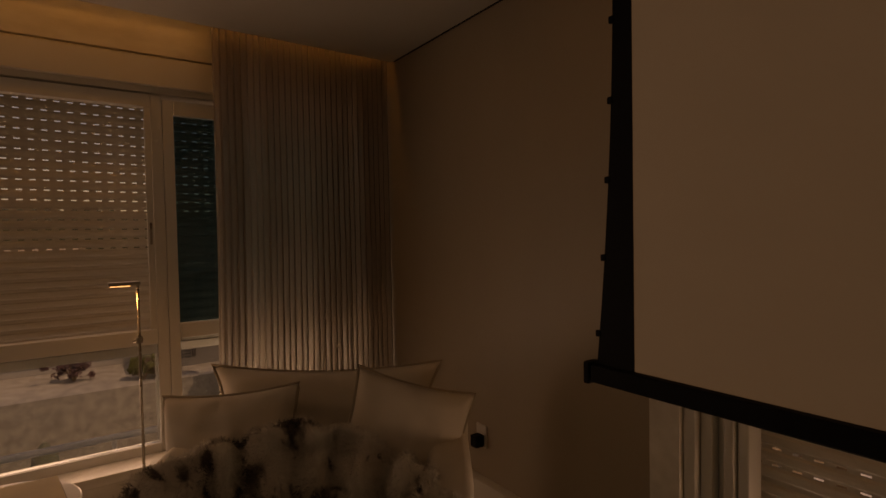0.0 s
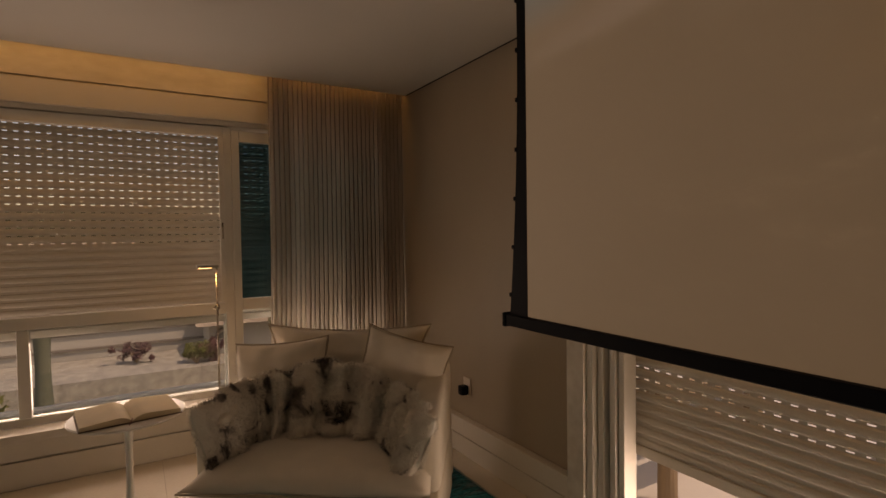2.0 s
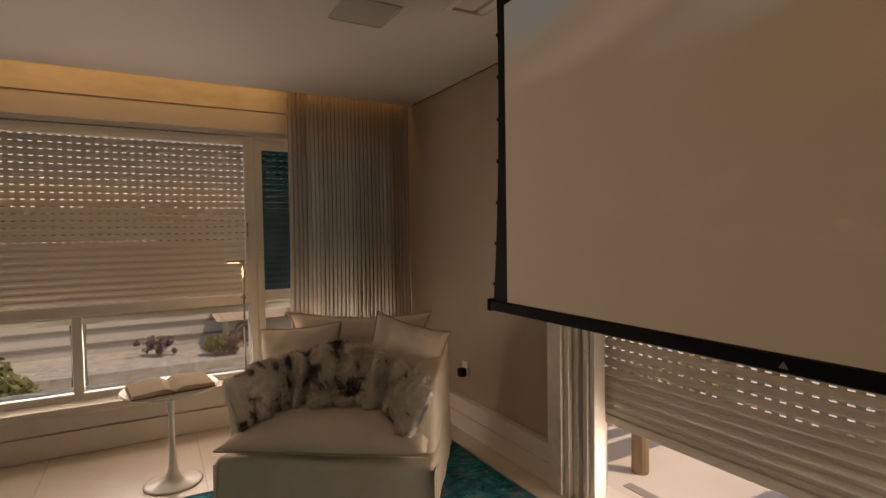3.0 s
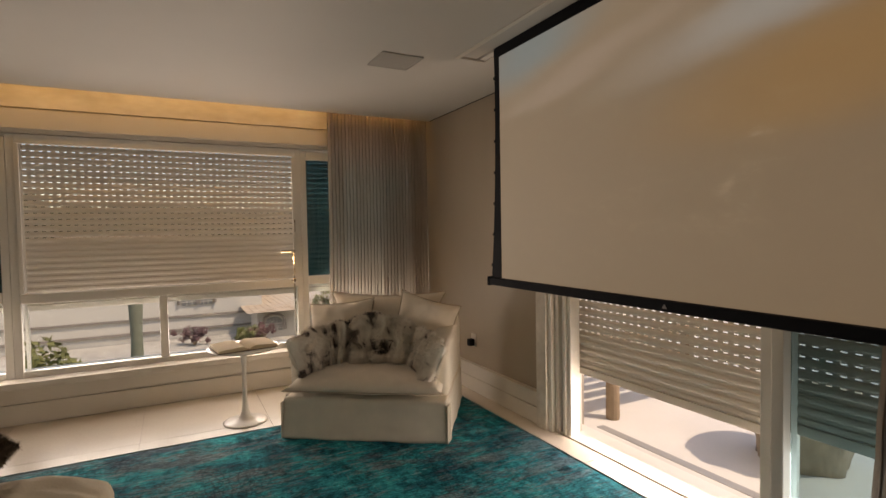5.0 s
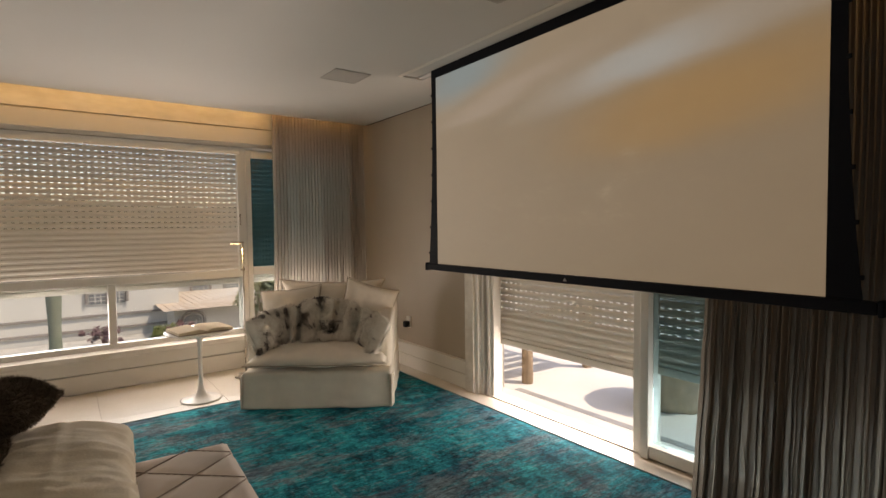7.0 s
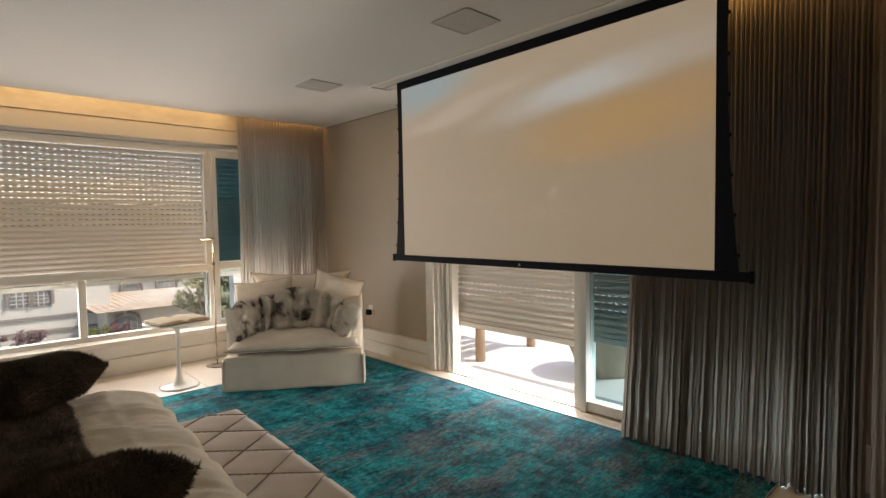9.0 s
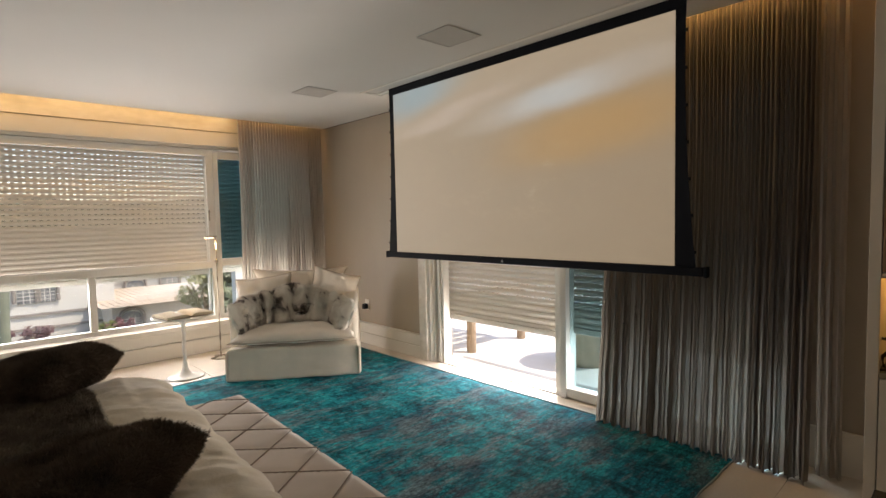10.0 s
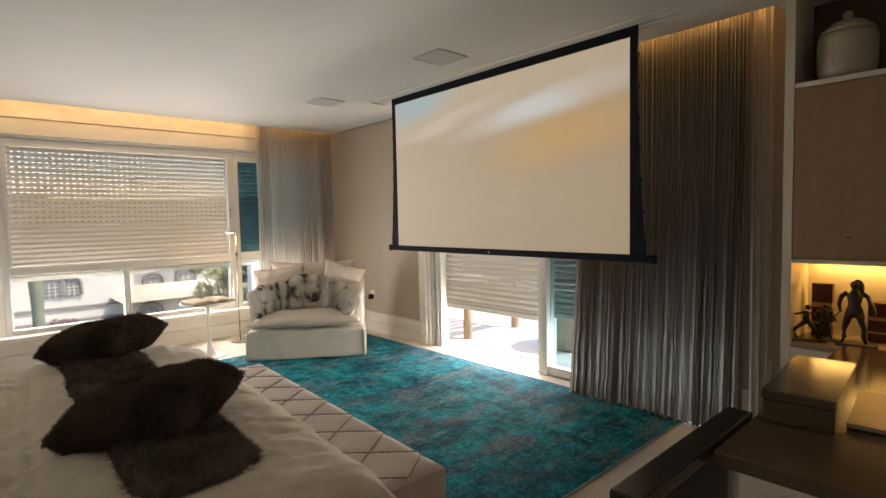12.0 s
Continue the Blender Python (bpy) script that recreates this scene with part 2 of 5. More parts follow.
# east wall: corner length, then the wide door opening, then the end by the cabinet
DY0, DY1, DTOP = -1.99, -5.16, 2.32
bm = B(EC, 0.22, DY0, 0.62, -0.12, H + 0.24)
box(bm, EX, 0.22, SY - 0.2, DY1, -0.12, H + 0.24)
box(bm, EX, 0.22, DY1, DY0, DTOP, H + 0.24)
wall_e = setting("wall_east", bm, M_WALL, "taupe textile-covered wall with a soft satin sheen", "wall")
part("baseboard", B(-0.080, EC - 0.001, -1.832, 0.21, 0.0, 0.125, 0.004), M_TRIM, wall_e, "tall cream lacquered skirting board")
part("baseboard", B(-0.080, EC - 0.001, -1.832, 0.21, 0.131, 0.245, 0.006), M_TRIM, wall_e)
# brown filler between the boards paints the groove's shade
part("baseboard", B(-0.070, EC - 0.001, -1.832, 0.21, 0.1251, 0.1309), M_PIPING, wall_e, "skirting groove with its shade painted brown")
part("baseboard", B(-0.094, EX - 0.001, -5.50, -5.17, 0.0, 0.245, 0.004), M_TRIM, wall_e)
# near-black strip in the ceiling gap, its colour stands for the shade there
part("gap_shade_strip", B(EC - 0.013, EC - 0.001, -1.83, 0.04, H - 0.002, H + 0.026), M_DARK, wall_e, "dark strip painted for the shade where wall meets ceiling")
part("pilaster", B(-0.104, EC - 0.001, -1.948, -1.834, 0.0, 2.40, 0.005), M_MARBLE, wall_e, "veined marble door surround")
part("casing", B(-0.085, 0.02, -1.990, -1.950, 0.0, 2.36, 0.004), M_FRAME, wall_e)

setting("wall_west", B(WX - 0.2, WX, SY - 0.2, 0.33, -0.12, H + 0.24), M_CREAM, "plain cream painted wall", "wall")
setting("wall_south", B(WX, EX, SY - 0.2, SY, -0.12, H + 0.24), M_CREAM, "plain cream painted wall", "wall")

# ---- north windows ----
FY0, FY1 = 0.335, 0.395               # depth of the frames


def window(name, x0, x1, label, mid, pane_top, tran=(0.95, 1.03), head=2.32, shown_top=2.25):
    w = tagged(new(name), label, "window", kind="structure")
    part("jamb", B(x0, x0 + 0.055, FY0, FY1, 0.346, head, 0.004), M_FRAME, w)
    part("jamb", B(x1 - 0.055, x1, FY0, FY1, 0.346, head, 0.004), M_FRAME, w)
    part("head_rail", B(x0 + 0.056, x1 - 0.056, FY0, FY1, shown_top, head, 0.004), M_FRAME, w)
    part("transom", B(x0 + 0.056, x1 - 0.056, FY0 - 0.006, FY1, tran[0], tran[1], 0.006), M_FRAME, w)
    part("bottom_rail", B(x0 + 0.056, x1 - 0.056, FY0, FY1, 0.346, 0.395, 0.004), M_FRAME, w)
    edges = [x0 + 0.056, x1 - 0.056]
    if mid:
        part("mullion", B(mid - 0.032, mid + 0.032, FY0 - 0.003, FY1, 0.396, tran[0] - 0.001, 0.005), M_FRAME, w)
        edges = [x0 + 0.056, mid - 0.033, mid + 0.033, x1 - 0.056]
    for a, b in zip(edges[::2], edges[1::2]):
        p = part("pane", B(a, b, 0.362, 0.368, 0.396, tran[0] - 0.001), M_GLASS, w, "clear lower pane")
        p.visible_shadow = False
    if pane_top:
        p = part("pane", B(edges[0], edges[-1], 0.362, 0.368, tran[1] + 0.001, shown_top - 0.001), pane_top, w, "dark tinted upper pane")
        p.visible_shadow = False
    return w


window("window_1", -3.66, -1.345, "wide white aluminium window with two low panes", -2.59, None)
window("window_2", -1.343, -0.057, "narrow white aluminium window with tinted upper glass", None, M_TINT, (0.965, 1.05), 2.30, 2.22)
window("window_3", -4.97, -3.662, "narrow white aluminium window with tinted upper glass", None, M_TINT, (0.965, 1.05), 2.30, 2.22)
# sliding rails and catch on the wide window
w1 = bpy.data.objects["window_1"]
part("sash_stile", B(-1.435, -1.402, 0.318, 0.334, 1.035, 2.245, 0.004), M_FRAME, w1)
part("sash_stile", B(-3.604, -3.572, 0.318, 0.334, 1.035, 2.245, 0.004), M_FRAME, w1)
part("catch", B(-1.424, -1.412, 0.306, 0.317, 1.50, 1.62, 0.003), M_CHROME, w1)


# ---- roller shutters ----
def slat_mesh(name, width, pitch=0.052, cell=0.057, slot=0.026, open_slots=True):
    """One bowed shutter slat with a row of light slots along its upper web."""
    bm = bmesh.new()
    n = max(1, round(width / cell))
    c = width / n
    prof = [(0.000, 0.0), (0.007, 0.008), (0.0085, 0.019), (0.007, 0.030), (0.001, 0.037), (0.001, 0.0413), (0.001, 0.0472), (0.001, 0.052)]
    prof = [(y, z * pitch / 0.052) for y, z in prof]
    xs = []
    for i in range(n):
        xs += [i * c, i * c + (c - slot) / 2, i * c + (c + slot) / 2]
    xs.append(width)
    rows = [[bm.verts.new((x, -y, z)) for x in xs] for y, z in prof]
    for k, (a, b) in enumerate(zip(rows, rows[1:])):
        for i in range(len(xs) - 1):
            if open_slots and k == 5 and i % 3 == 1:
                continue
            bm.faces.new((a[i], a[i + 1], b[i + 1], b[i]))
    back = [[bm.verts.new((x, 0.004, z)) for x in (0, width)] for z in (0.0, 0.036 * pitch / 0.052)]
    bm.faces.new((back[0][1], back[0][0], back[1][0], back[1][1]))
    return mesh(name, bm, M_SLAT, False)


def shutter(m, width, z0, z1, label, pitch=0.052, shut=7):
    s = thing("roller_shutter", m, label, "shutter", "roller shutters")
    me, closed = slat_mesh("slat", width, pitch), slat_mesh("closed_slat", width, pitch, open_slots=False)
    z, k = z0 + 0.05, 0
    while z < z1:
        piece("slat", closed if k < shut else me, s, pose(0, 0, z))
        z, k = z + pitch, k + 1
    part("bottom_bar", B(0, width, -0.014, 0.008, z0, z0 + 0.049, 0.004), M_SLAT, s, "plain cream end bar of the shutter")
    for x in (-0.012, width - 0.012):
        part("guide", B(x, x + 0.024, -0.016, 0.02, 0.30 if abs(m.to_euler().z) < 0.1 else 0.0, z1, 0.003), M_FRAME, s)
    return s


shutter(pose(-3.60, 0.50, 0), 2.21, SHUT_N, 2.36, "cream perforated roller shutter, rolled up above the low panes", shut=10)
shutter(pose(-1.30, 0.50, 0), 1.16, SHUT_N, 2.36, "cream perforated roller shutter behind the narrow window")
shutter(pose(-4.93, 0.50, 0), 1.24, SHUT_N, 2.36, "cream perforated roller shutter behind the narrow window")
shutter(pose(0.09, -2.08, 0, 0, 0, -90), 1.45, SHUT_E, 2.36, "cream perforated roller shutter half raised at the terrace door", 0.055, 4)
shutter(pose(0.09, -3.56, 0, 0, 0, -90), 1.58, SHUT_E + 0.06, 2.36, "cream perforated roller shutter behind the fixed door leaf", 0.055, 3)

# ---- terrace door ----
door = tagged(new("door_1"), "white aluminium sliding terrace door, one leaf pushed open", "door", kind="structure")
for y0, y1, x0, x1 in ((-2.032, -1.993, -0.055, 0.06), (-2.062, -2.035, -0.02, 0.055), (-2.098, -2.065, -0.05, 0.05), (-2.138, -2.104, -0.035, 0.05)):
    part("stile", B(x0, x1, y0, y1, 0.0, DTOP - 0.001, 0.006), M_FRAME, door)
part("stile", B(-0.04, 0.055, -3.535, -3.47, 0.0, DTOP - 0.001, 0.006), M_FRAME, door)
part("stile", B(-0.085, 0.03, -3.602, -3.545, 0.0, DTOP - 0.001, 0.006), M_FRAME, door)
part("stile", B(-0.06, 0.03, -5.158, -5.09, 0.0, DTOP - 0.001, 0.006), M_FRAME, door)
part("bottom_rail", B(-0.075, 0.02, -5.089, -3.603, 0.012, 0.085, 0.005), M_FRAME, door)
part("head_rail", B(-0.05, 0.055, -5.15, -2.04, DTOP - 0.07, DTOP - 0.002, 0.004), M_FRAME, door)
part("track", B(-0.048, 0.20, -5.15, -1.96, -0.005, 0.010, 0.003), M_FRAME, door, "white aluminium floor track")
p = part("pane", B(-0.030, -0.024, -5.089, -3.603, 0.086, DTOP - 0.071), glass("smoked_glass", (0.60, 0.72, 0.75)), door, "blue-grey tinted fixed pane")
p.visible_shadow = False


# ---- curtains ----
def curtain(name, m, width, z0, z1, folds, amp, label, material, seed, flare=0.0, rows=30, sway=0.35, lean=0.0, crinkle=0.004):
    """A pleated hanging: x along its rail, folds in y, gathered at the head and looser at the hem."""
    rnd = random.Random(seed)
    bm = bmesh.new()
    n = folds * 8
    ph = [rnd.uniform(-0.6, 0.6) for _ in range(folds + 2)]
    wd = [rnd.uniform(0.6, 1.35) for _ in range(folds + 2)]
    grid = []
    for j in range(rows + 1):
        v = j / rows
        z = z1 + (z0 - z1) * v
        row = []
        for i in range(n + 1):
            u = i / n
            k = u * folds
            a, f = int(k), k - int(k)
            w = wd[a] * (1 - f) + wd[a + 1] * f
            p = ph[a] * (1 - f) + ph[a + 1] * f
            low = max(0.0, v - 0.35) / 0.65
            y = amp * (0.75 + 0.55 * low) * w * math.sin(2 * math.pi * k + p * (0.4 + 1.6 * low) + 0.8 * low * math.sin(5 * u + 3 * v + seed))
            y += crinkle * low * noise.noise((u * width * 16, z * 7, seed)) - lean * low
            y += amp * sway * low * math.sin(2 * math.pi * k * 0.37 + 2.1 * seed)
            x = u * width + 0.35 * amp * w * math.sin(4 * math.pi * k + p) - flare * low * low * (1 - u)
            row.append(bm.verts.new((x, y, z)))
        grid.append(row)
    for a, b in zip(grid, grid[1:]):
        for i in range(n):
            bm.faces.new((a[i], a[i + 1], b[i + 1], b[i]))
    c = thing(name, m, label, "curtain", "curtains")
    part("cloth", bm, material, c, smooth=True)
    part("rail", B(0.0, width, -0.012, 0.012, z1 + 0.001, z1 + 0.022, 0.003), M_FRAME, c)
    return c


curtain("curtain", pose(-1.115, 0.135, 0), 1.075, 0.02, 2.84, 30, 0.026, "taupe pleated sheer curtain drawn into the corner", M_CORNER, 3, 0.04)
curtain("curtain", pose(-3.86, 0.15, 0, 0, 0, 180), 1.10, 0.02, 2.84, 24, 0.024, "white pleated sheer curtain drawn aside at the window", M_SHEER, 5, 0.13)
curtain("curtain", pose(-0.215, -4.05, 0, 0, 0, -90), 1.21, 0.006, 2.84, 52, 0.024, "long taupe pleated sheer curtain across the terrace door", M_TAUPE_SHADED, 8, 0.03, rows=44, sway=1.1, lean=0.09, crinkle=0.020)
curtain("curtain", pose(-0.175, -5.27, 0, 0, 0, -90), 0.12, 0.006, 2.84, 3, 0.018, "pale taupe inner curtain gathered by the cabinet", M_CORNER, 11)

# ---- projection screen ----
SX, SYL, SYR, SZ0, SZ1 = -0.595, -2.12, -4.67, 1.17, 2.60


def screen_cloth():
    m = mat("projection_cloth", (0.30, 0.29, 0.275), 0.75, vary=0.02, scale=2, grain=400, bump=0.03, spec=0.2)
    n, l = m.node_tree.nodes, m.node_tree.links
    b = n["Principled BSDF"]
    co = n.new("ShaderNodeTexCoord")
    sep = n.new("ShaderNodeSeparateXYZ")
    l.new(co.outputs["Object"], sep.inputs[0])
    noise_t = n.new("ShaderNodeTexNoise")
    noise_t.inputs["Scale"].default_value, noise_t.inputs["Detail"].default_value = 1.6, 4
    mp = n.new("ShaderNodeMapping")
    mp.inputs["Rotation"].default_value, mp.inputs["Scale"].default_value = (0.28, 0, 0), (1, 0.5, 2.6)
    l.new(co.outputs["Object"], mp.inputs[0])
    l.new(mp.outputs[0], noise_t.inputs["Vector"])

    def math_node(op, a, c):
        k = n.new("ShaderNodeMath")
        k.operation = op
        for i, v in enumerate((a, c)):
            if isinstance(v, (int, float)):
                k.inputs[i].default_value = v
            else:
                l.new(v, k.inputs[i])
        return k.outputs[0]
    # the projected picture: a hazy plain in beige, a streak of lit cloud and a gold glow under it
    along = math_node("MULTIPLY", math_node("SUBTRACT", SYL, sep.outputs["Y"]), 1 / 2.55)
    up = math_node("MULTIPLY", math_node("SUBTRACT", sep.outputs["Z"], SZ0), 1 / 1.43)
    drift = math_node("MULTIPLY", math_node("SUBTRACT", noise_t.outputs[0], 0.5), 0.16)
    up_soft = math_node("ADD", up, drift)

    def blend(fac, under, col, kind="MIX"):
        k = n.new("ShaderNodeMixRGB")
        k.blend_type = kind
        l.new(fac, k.inputs[0])
        l.new(under, k.inputs[1])
        if isinstance(col, tuple):
            k.inputs[2].default_value = (*col, 1)
        else:
            l.new(col, k.inputs[2])
        return k.outputs[0]

    def fade(value, near, far, top):
        """top where value is near, falling to nothing at far."""
        k = n.new("ShaderNodeMapRange")
        k.interpolation_type = "SMOOTHERSTEP"
        l.new(value, k.inputs[0])
        for name, v in (("From Min", near), ("From Max", far), ("To Min", top), ("To Max", 0.0)):
            k.inputs[name].default_value = v
        return k.outputs[0]

    def oval(a0, u0, ra, ru, slope, top):
        """A soft patch round (a0, u0), leaning by slope."""
        da = math_node("SUBTRACT", along, a0)
        du = math_node("SUBTRACT", math_node("SUBTRACT", up_soft, u0), math_node("MULTIPLY", da, slope))
        da, du = math_node("MULTIPLY", da, 1 / ra), math_node("MULTIPLY", du, 1 / ru)
        return fade(math_node("SQRT", math_node("ADD", math_node("MULTIPLY", da, da), math_node("MULTIPLY", du, du)), 0), 0.0, 1.0, top)

    ground = n.new("ShaderNodeValToRGB")
    cr = ground.color_ramp
    cr.elements[0].position, cr.elements[0].color = 0.0, (0.42, 0.35, 0.245, 1)
    cr.elements[1].position, cr.elements[1].color = 1.0, (0.37, 0.295, 0.195, 1)
    l.new(along, ground.inputs[0])
    col = ground.outputs[0]
    col = blend(fade(up_soft, 0.98, 0.62, 0.8), col, (0.49, 0.415, 0.305))
    col = blend(oval(0.80, 0.60, 0.50, 0.24, 0.20, 0.85), col, (0.52, 0.325, 0.115))
    col = blend(oval(0.12, 0.97, 0.36, 0.19, 0.25, 0.95), col, (0.30, 0.45, 0.52))
    col = blend(oval(0.28, 0.80, 0.50, 0.085, 0.26, 0.6), col, (0.60, 0.53, 0.46))
    col = blend(oval(0.70, 0.775, 0.55, 0.125, 0.20, 0.7), col, (0.58, 0.57, 0.53))
    col = blend(oval(0.68, 0.775, 0.24, 0.10, 0.18, 0.7), col, (0.56, 0.65, 0.68))
    # pale ghosts of a building and of debris in the haze
    smear, smp = n.new("ShaderNodeTexNoise"), n.new("ShaderNodeMapping")
    smp.inputs["Rotation"].default_value, smp.inputs["Scale"].default_value = (0.3, 0, 0), (1, 2.2, 5.0)
    smear.inputs["Scale"].default_value, smear.inputs["Detail"].default_value, smear.inputs["Roughness"].default_value = 2.6, 8, 0.7
    l.new(co.outputs["Object"], smp.inputs[0])
    l.new(smp.outputs[0], smear.inputs["Vector"])
    wisps = fade(smear.outputs[0], 0.70, 0.52, 0.55)
    for spot_at in (oval(0.62, 0.38, 0.14, 0.34, 0.0, 0.9), oval(0.45, 0.30, 0.55, 0.30, 0.3, 0.45)):
        col = blend(math_node("MULTIPLY", wisps, spot_at), col, (0.60, 0.50, 0.37))
    tone = n.new("ShaderNodeMapRange")
    l.new(smear.outputs[0], tone.inputs[0])
    tone.inputs["From Min"].default_value, tone.inputs["From Max"].default_value = 0.3, 0.72
    tone.inputs["To Min"].default_value, tone.inputs["To Max"].default_value = 0.95, 1.05
    mix3 = n.new("ShaderNodeMixRGB")
    mix3.blend_type, mix3.inputs[0].default_value = "MULTIPLY", 1.0
    l.new(col, mix3.inputs[1])
    l.new(tone.outputs[0], mix3.inputs[2])
    l.new(mix3.outputs[0], b.inputs["Emission Color"])
    b.inputs["Emission Strength"].default_value = PROJECTED
    return m


screen = thing("projection_screen", pose(0, 0, 0), "white pull-down projection screen with black borders, a hazy landscape on it", "screen")
part("screen_cloth", B(SX - 0.0015, SX + 0.0015, SYR, SYL, SZ0, SZ1), screen_cloth(), screen, "matt white cloth showing a faint golden landscape")


def side_border(y_in, sgn):
    """Black tensioned side, wider towards the bar, its outer edge drawn in by the cord."""
    bm = bmesh.new()
    k = 18
    rows = []
    for i in range(k + 1):
        f = i / k
        z = SZ0 - 0.008 + (SZ1 + 0.008 - SZ0 + 0.0) * f
        w = 0.045 + 0.070 * (1 - f) ** 2.2 + 0.012 * f ** 3
        rows.append([bm.verts.new((SX + dx, y_in + sgn * o, z)) for dx, o in ((-0.003, 0.0), (-0.003, w), (0.003, w), (0.003, 0.0))])
    for a, b in zip(rows, rows[1:]):
        for j in range(4):
            bm.faces.new((a[j], a[(j + 1) % 4], b[(j + 1) % 4], b[j]))
    bm.faces.new(rows[0])
    bm.faces.new(rows[-1])
    part("side_border", bm, M_BLACK, screen, "black vinyl border drawn in by a tension cord")
    for i in range(7):
        f = (i + 0.4) / 7
        z = SZ0 + (SZ1 - SZ0) * f
        w = 0.045 + 0.070 * (1 - f) ** 2.2 + 0.012 * f ** 3
        y = y_in + sgn * (w + 0.003)
        part("tension_tab", B(SX - 0.006, SX + 0.006, y - 0.008, y + 0.008, z - 0.009, z + 0.009, 0.003), M_BLACK, screen)


side_border(SYL - 0.002, 1)
side_border(SYR + 0.002, -1)
part("top_border", B(SX - 0.004, SX + 0.004, SYR - 0.055, SYL + 0.055, SZ1 + 0.0005, 2.70), M_BLACK, screen)
part("bottom_bar", B(SX - 0.019, SX + 0.019, -4.83, -1.995, 1.118, 1.168, 0.008, 3), M_BLACK, screen, "black weighted bottom bar")
part("end_cap", B(SX - 0.023, SX + 0.023, -1.994, -1.975, 1.112, 1.174, 0.006), M_BLACK, screen)
part("end_cap", B(SX - 0.023, SX + 0.023, -4.85, -4.831, 1.112, 1.174, 0.006), M_BLACK, screen)
bm = bmesh.new()
tri = [bm.verts.new((x, y, z)) for x in (SX - 0.0215, SX - 0.0195) for y, z in ((-3.387, 1.133), (-3.413, 1.133), (-3.400, 1.153))]
bm.faces.new(tri[:3]), bm.faces.new(tri[3:])
for i in range(3):
    bm.faces.new((tri[i], tri[(i + 1) % 3], tri[3 + (i + 1) % 3], tri[3 + i]))
part("badge", bm, mat("grey_print", (0.30, 0.30, 0.30), 0.5), screen)
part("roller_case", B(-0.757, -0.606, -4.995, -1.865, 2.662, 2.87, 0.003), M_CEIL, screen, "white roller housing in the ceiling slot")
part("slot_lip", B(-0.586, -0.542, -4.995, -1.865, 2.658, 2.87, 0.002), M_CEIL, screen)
tagged(part("slot_trim", B(-0.775, -0.742, -5.0, -1.86, H - 0.006, H + 0.0, 0.002), M_TRIM), "white metal trim along the screen slot in the ceiling", "trim", kind="structure")


# ---- ceiling speaker grilles ----
def grille(x, y):
    g = thing("ceiling_speaker", pose(x, y, H - 0.001), "square pale grey perforated loudspeaker grille set in the ceiling", "speaker", "ceiling speakers")
    bm = bmesh.new()
    for a in (-1, 1):
        box(bm, -0.145, 0.145, a * 0.145 - 0.006, a * 0.145 + 0.006, -0.006, 0.0, 0.002)
        box(bm, a * 0.145 - 0.006, a * 0.145 + 0.006, -0.138, 0.138, -0.006, 0.0, 0.002)
    part("frame", bm, M_GRILLE, g)
    part("mesh_panel", B(-0.138, 0.138, -0.138, 0.138, -0.004, -0.0005), M_GRILLE, g, "finely perforated metal mesh")


M_GRILLE = mat("grille_metal", (0.42, 0.40, 0.37), 0.6, vary=0.05, scale=10, grain=500, bump=0.5)
grille(-1.18, -3.455)
grille(-1.115, -1.63)


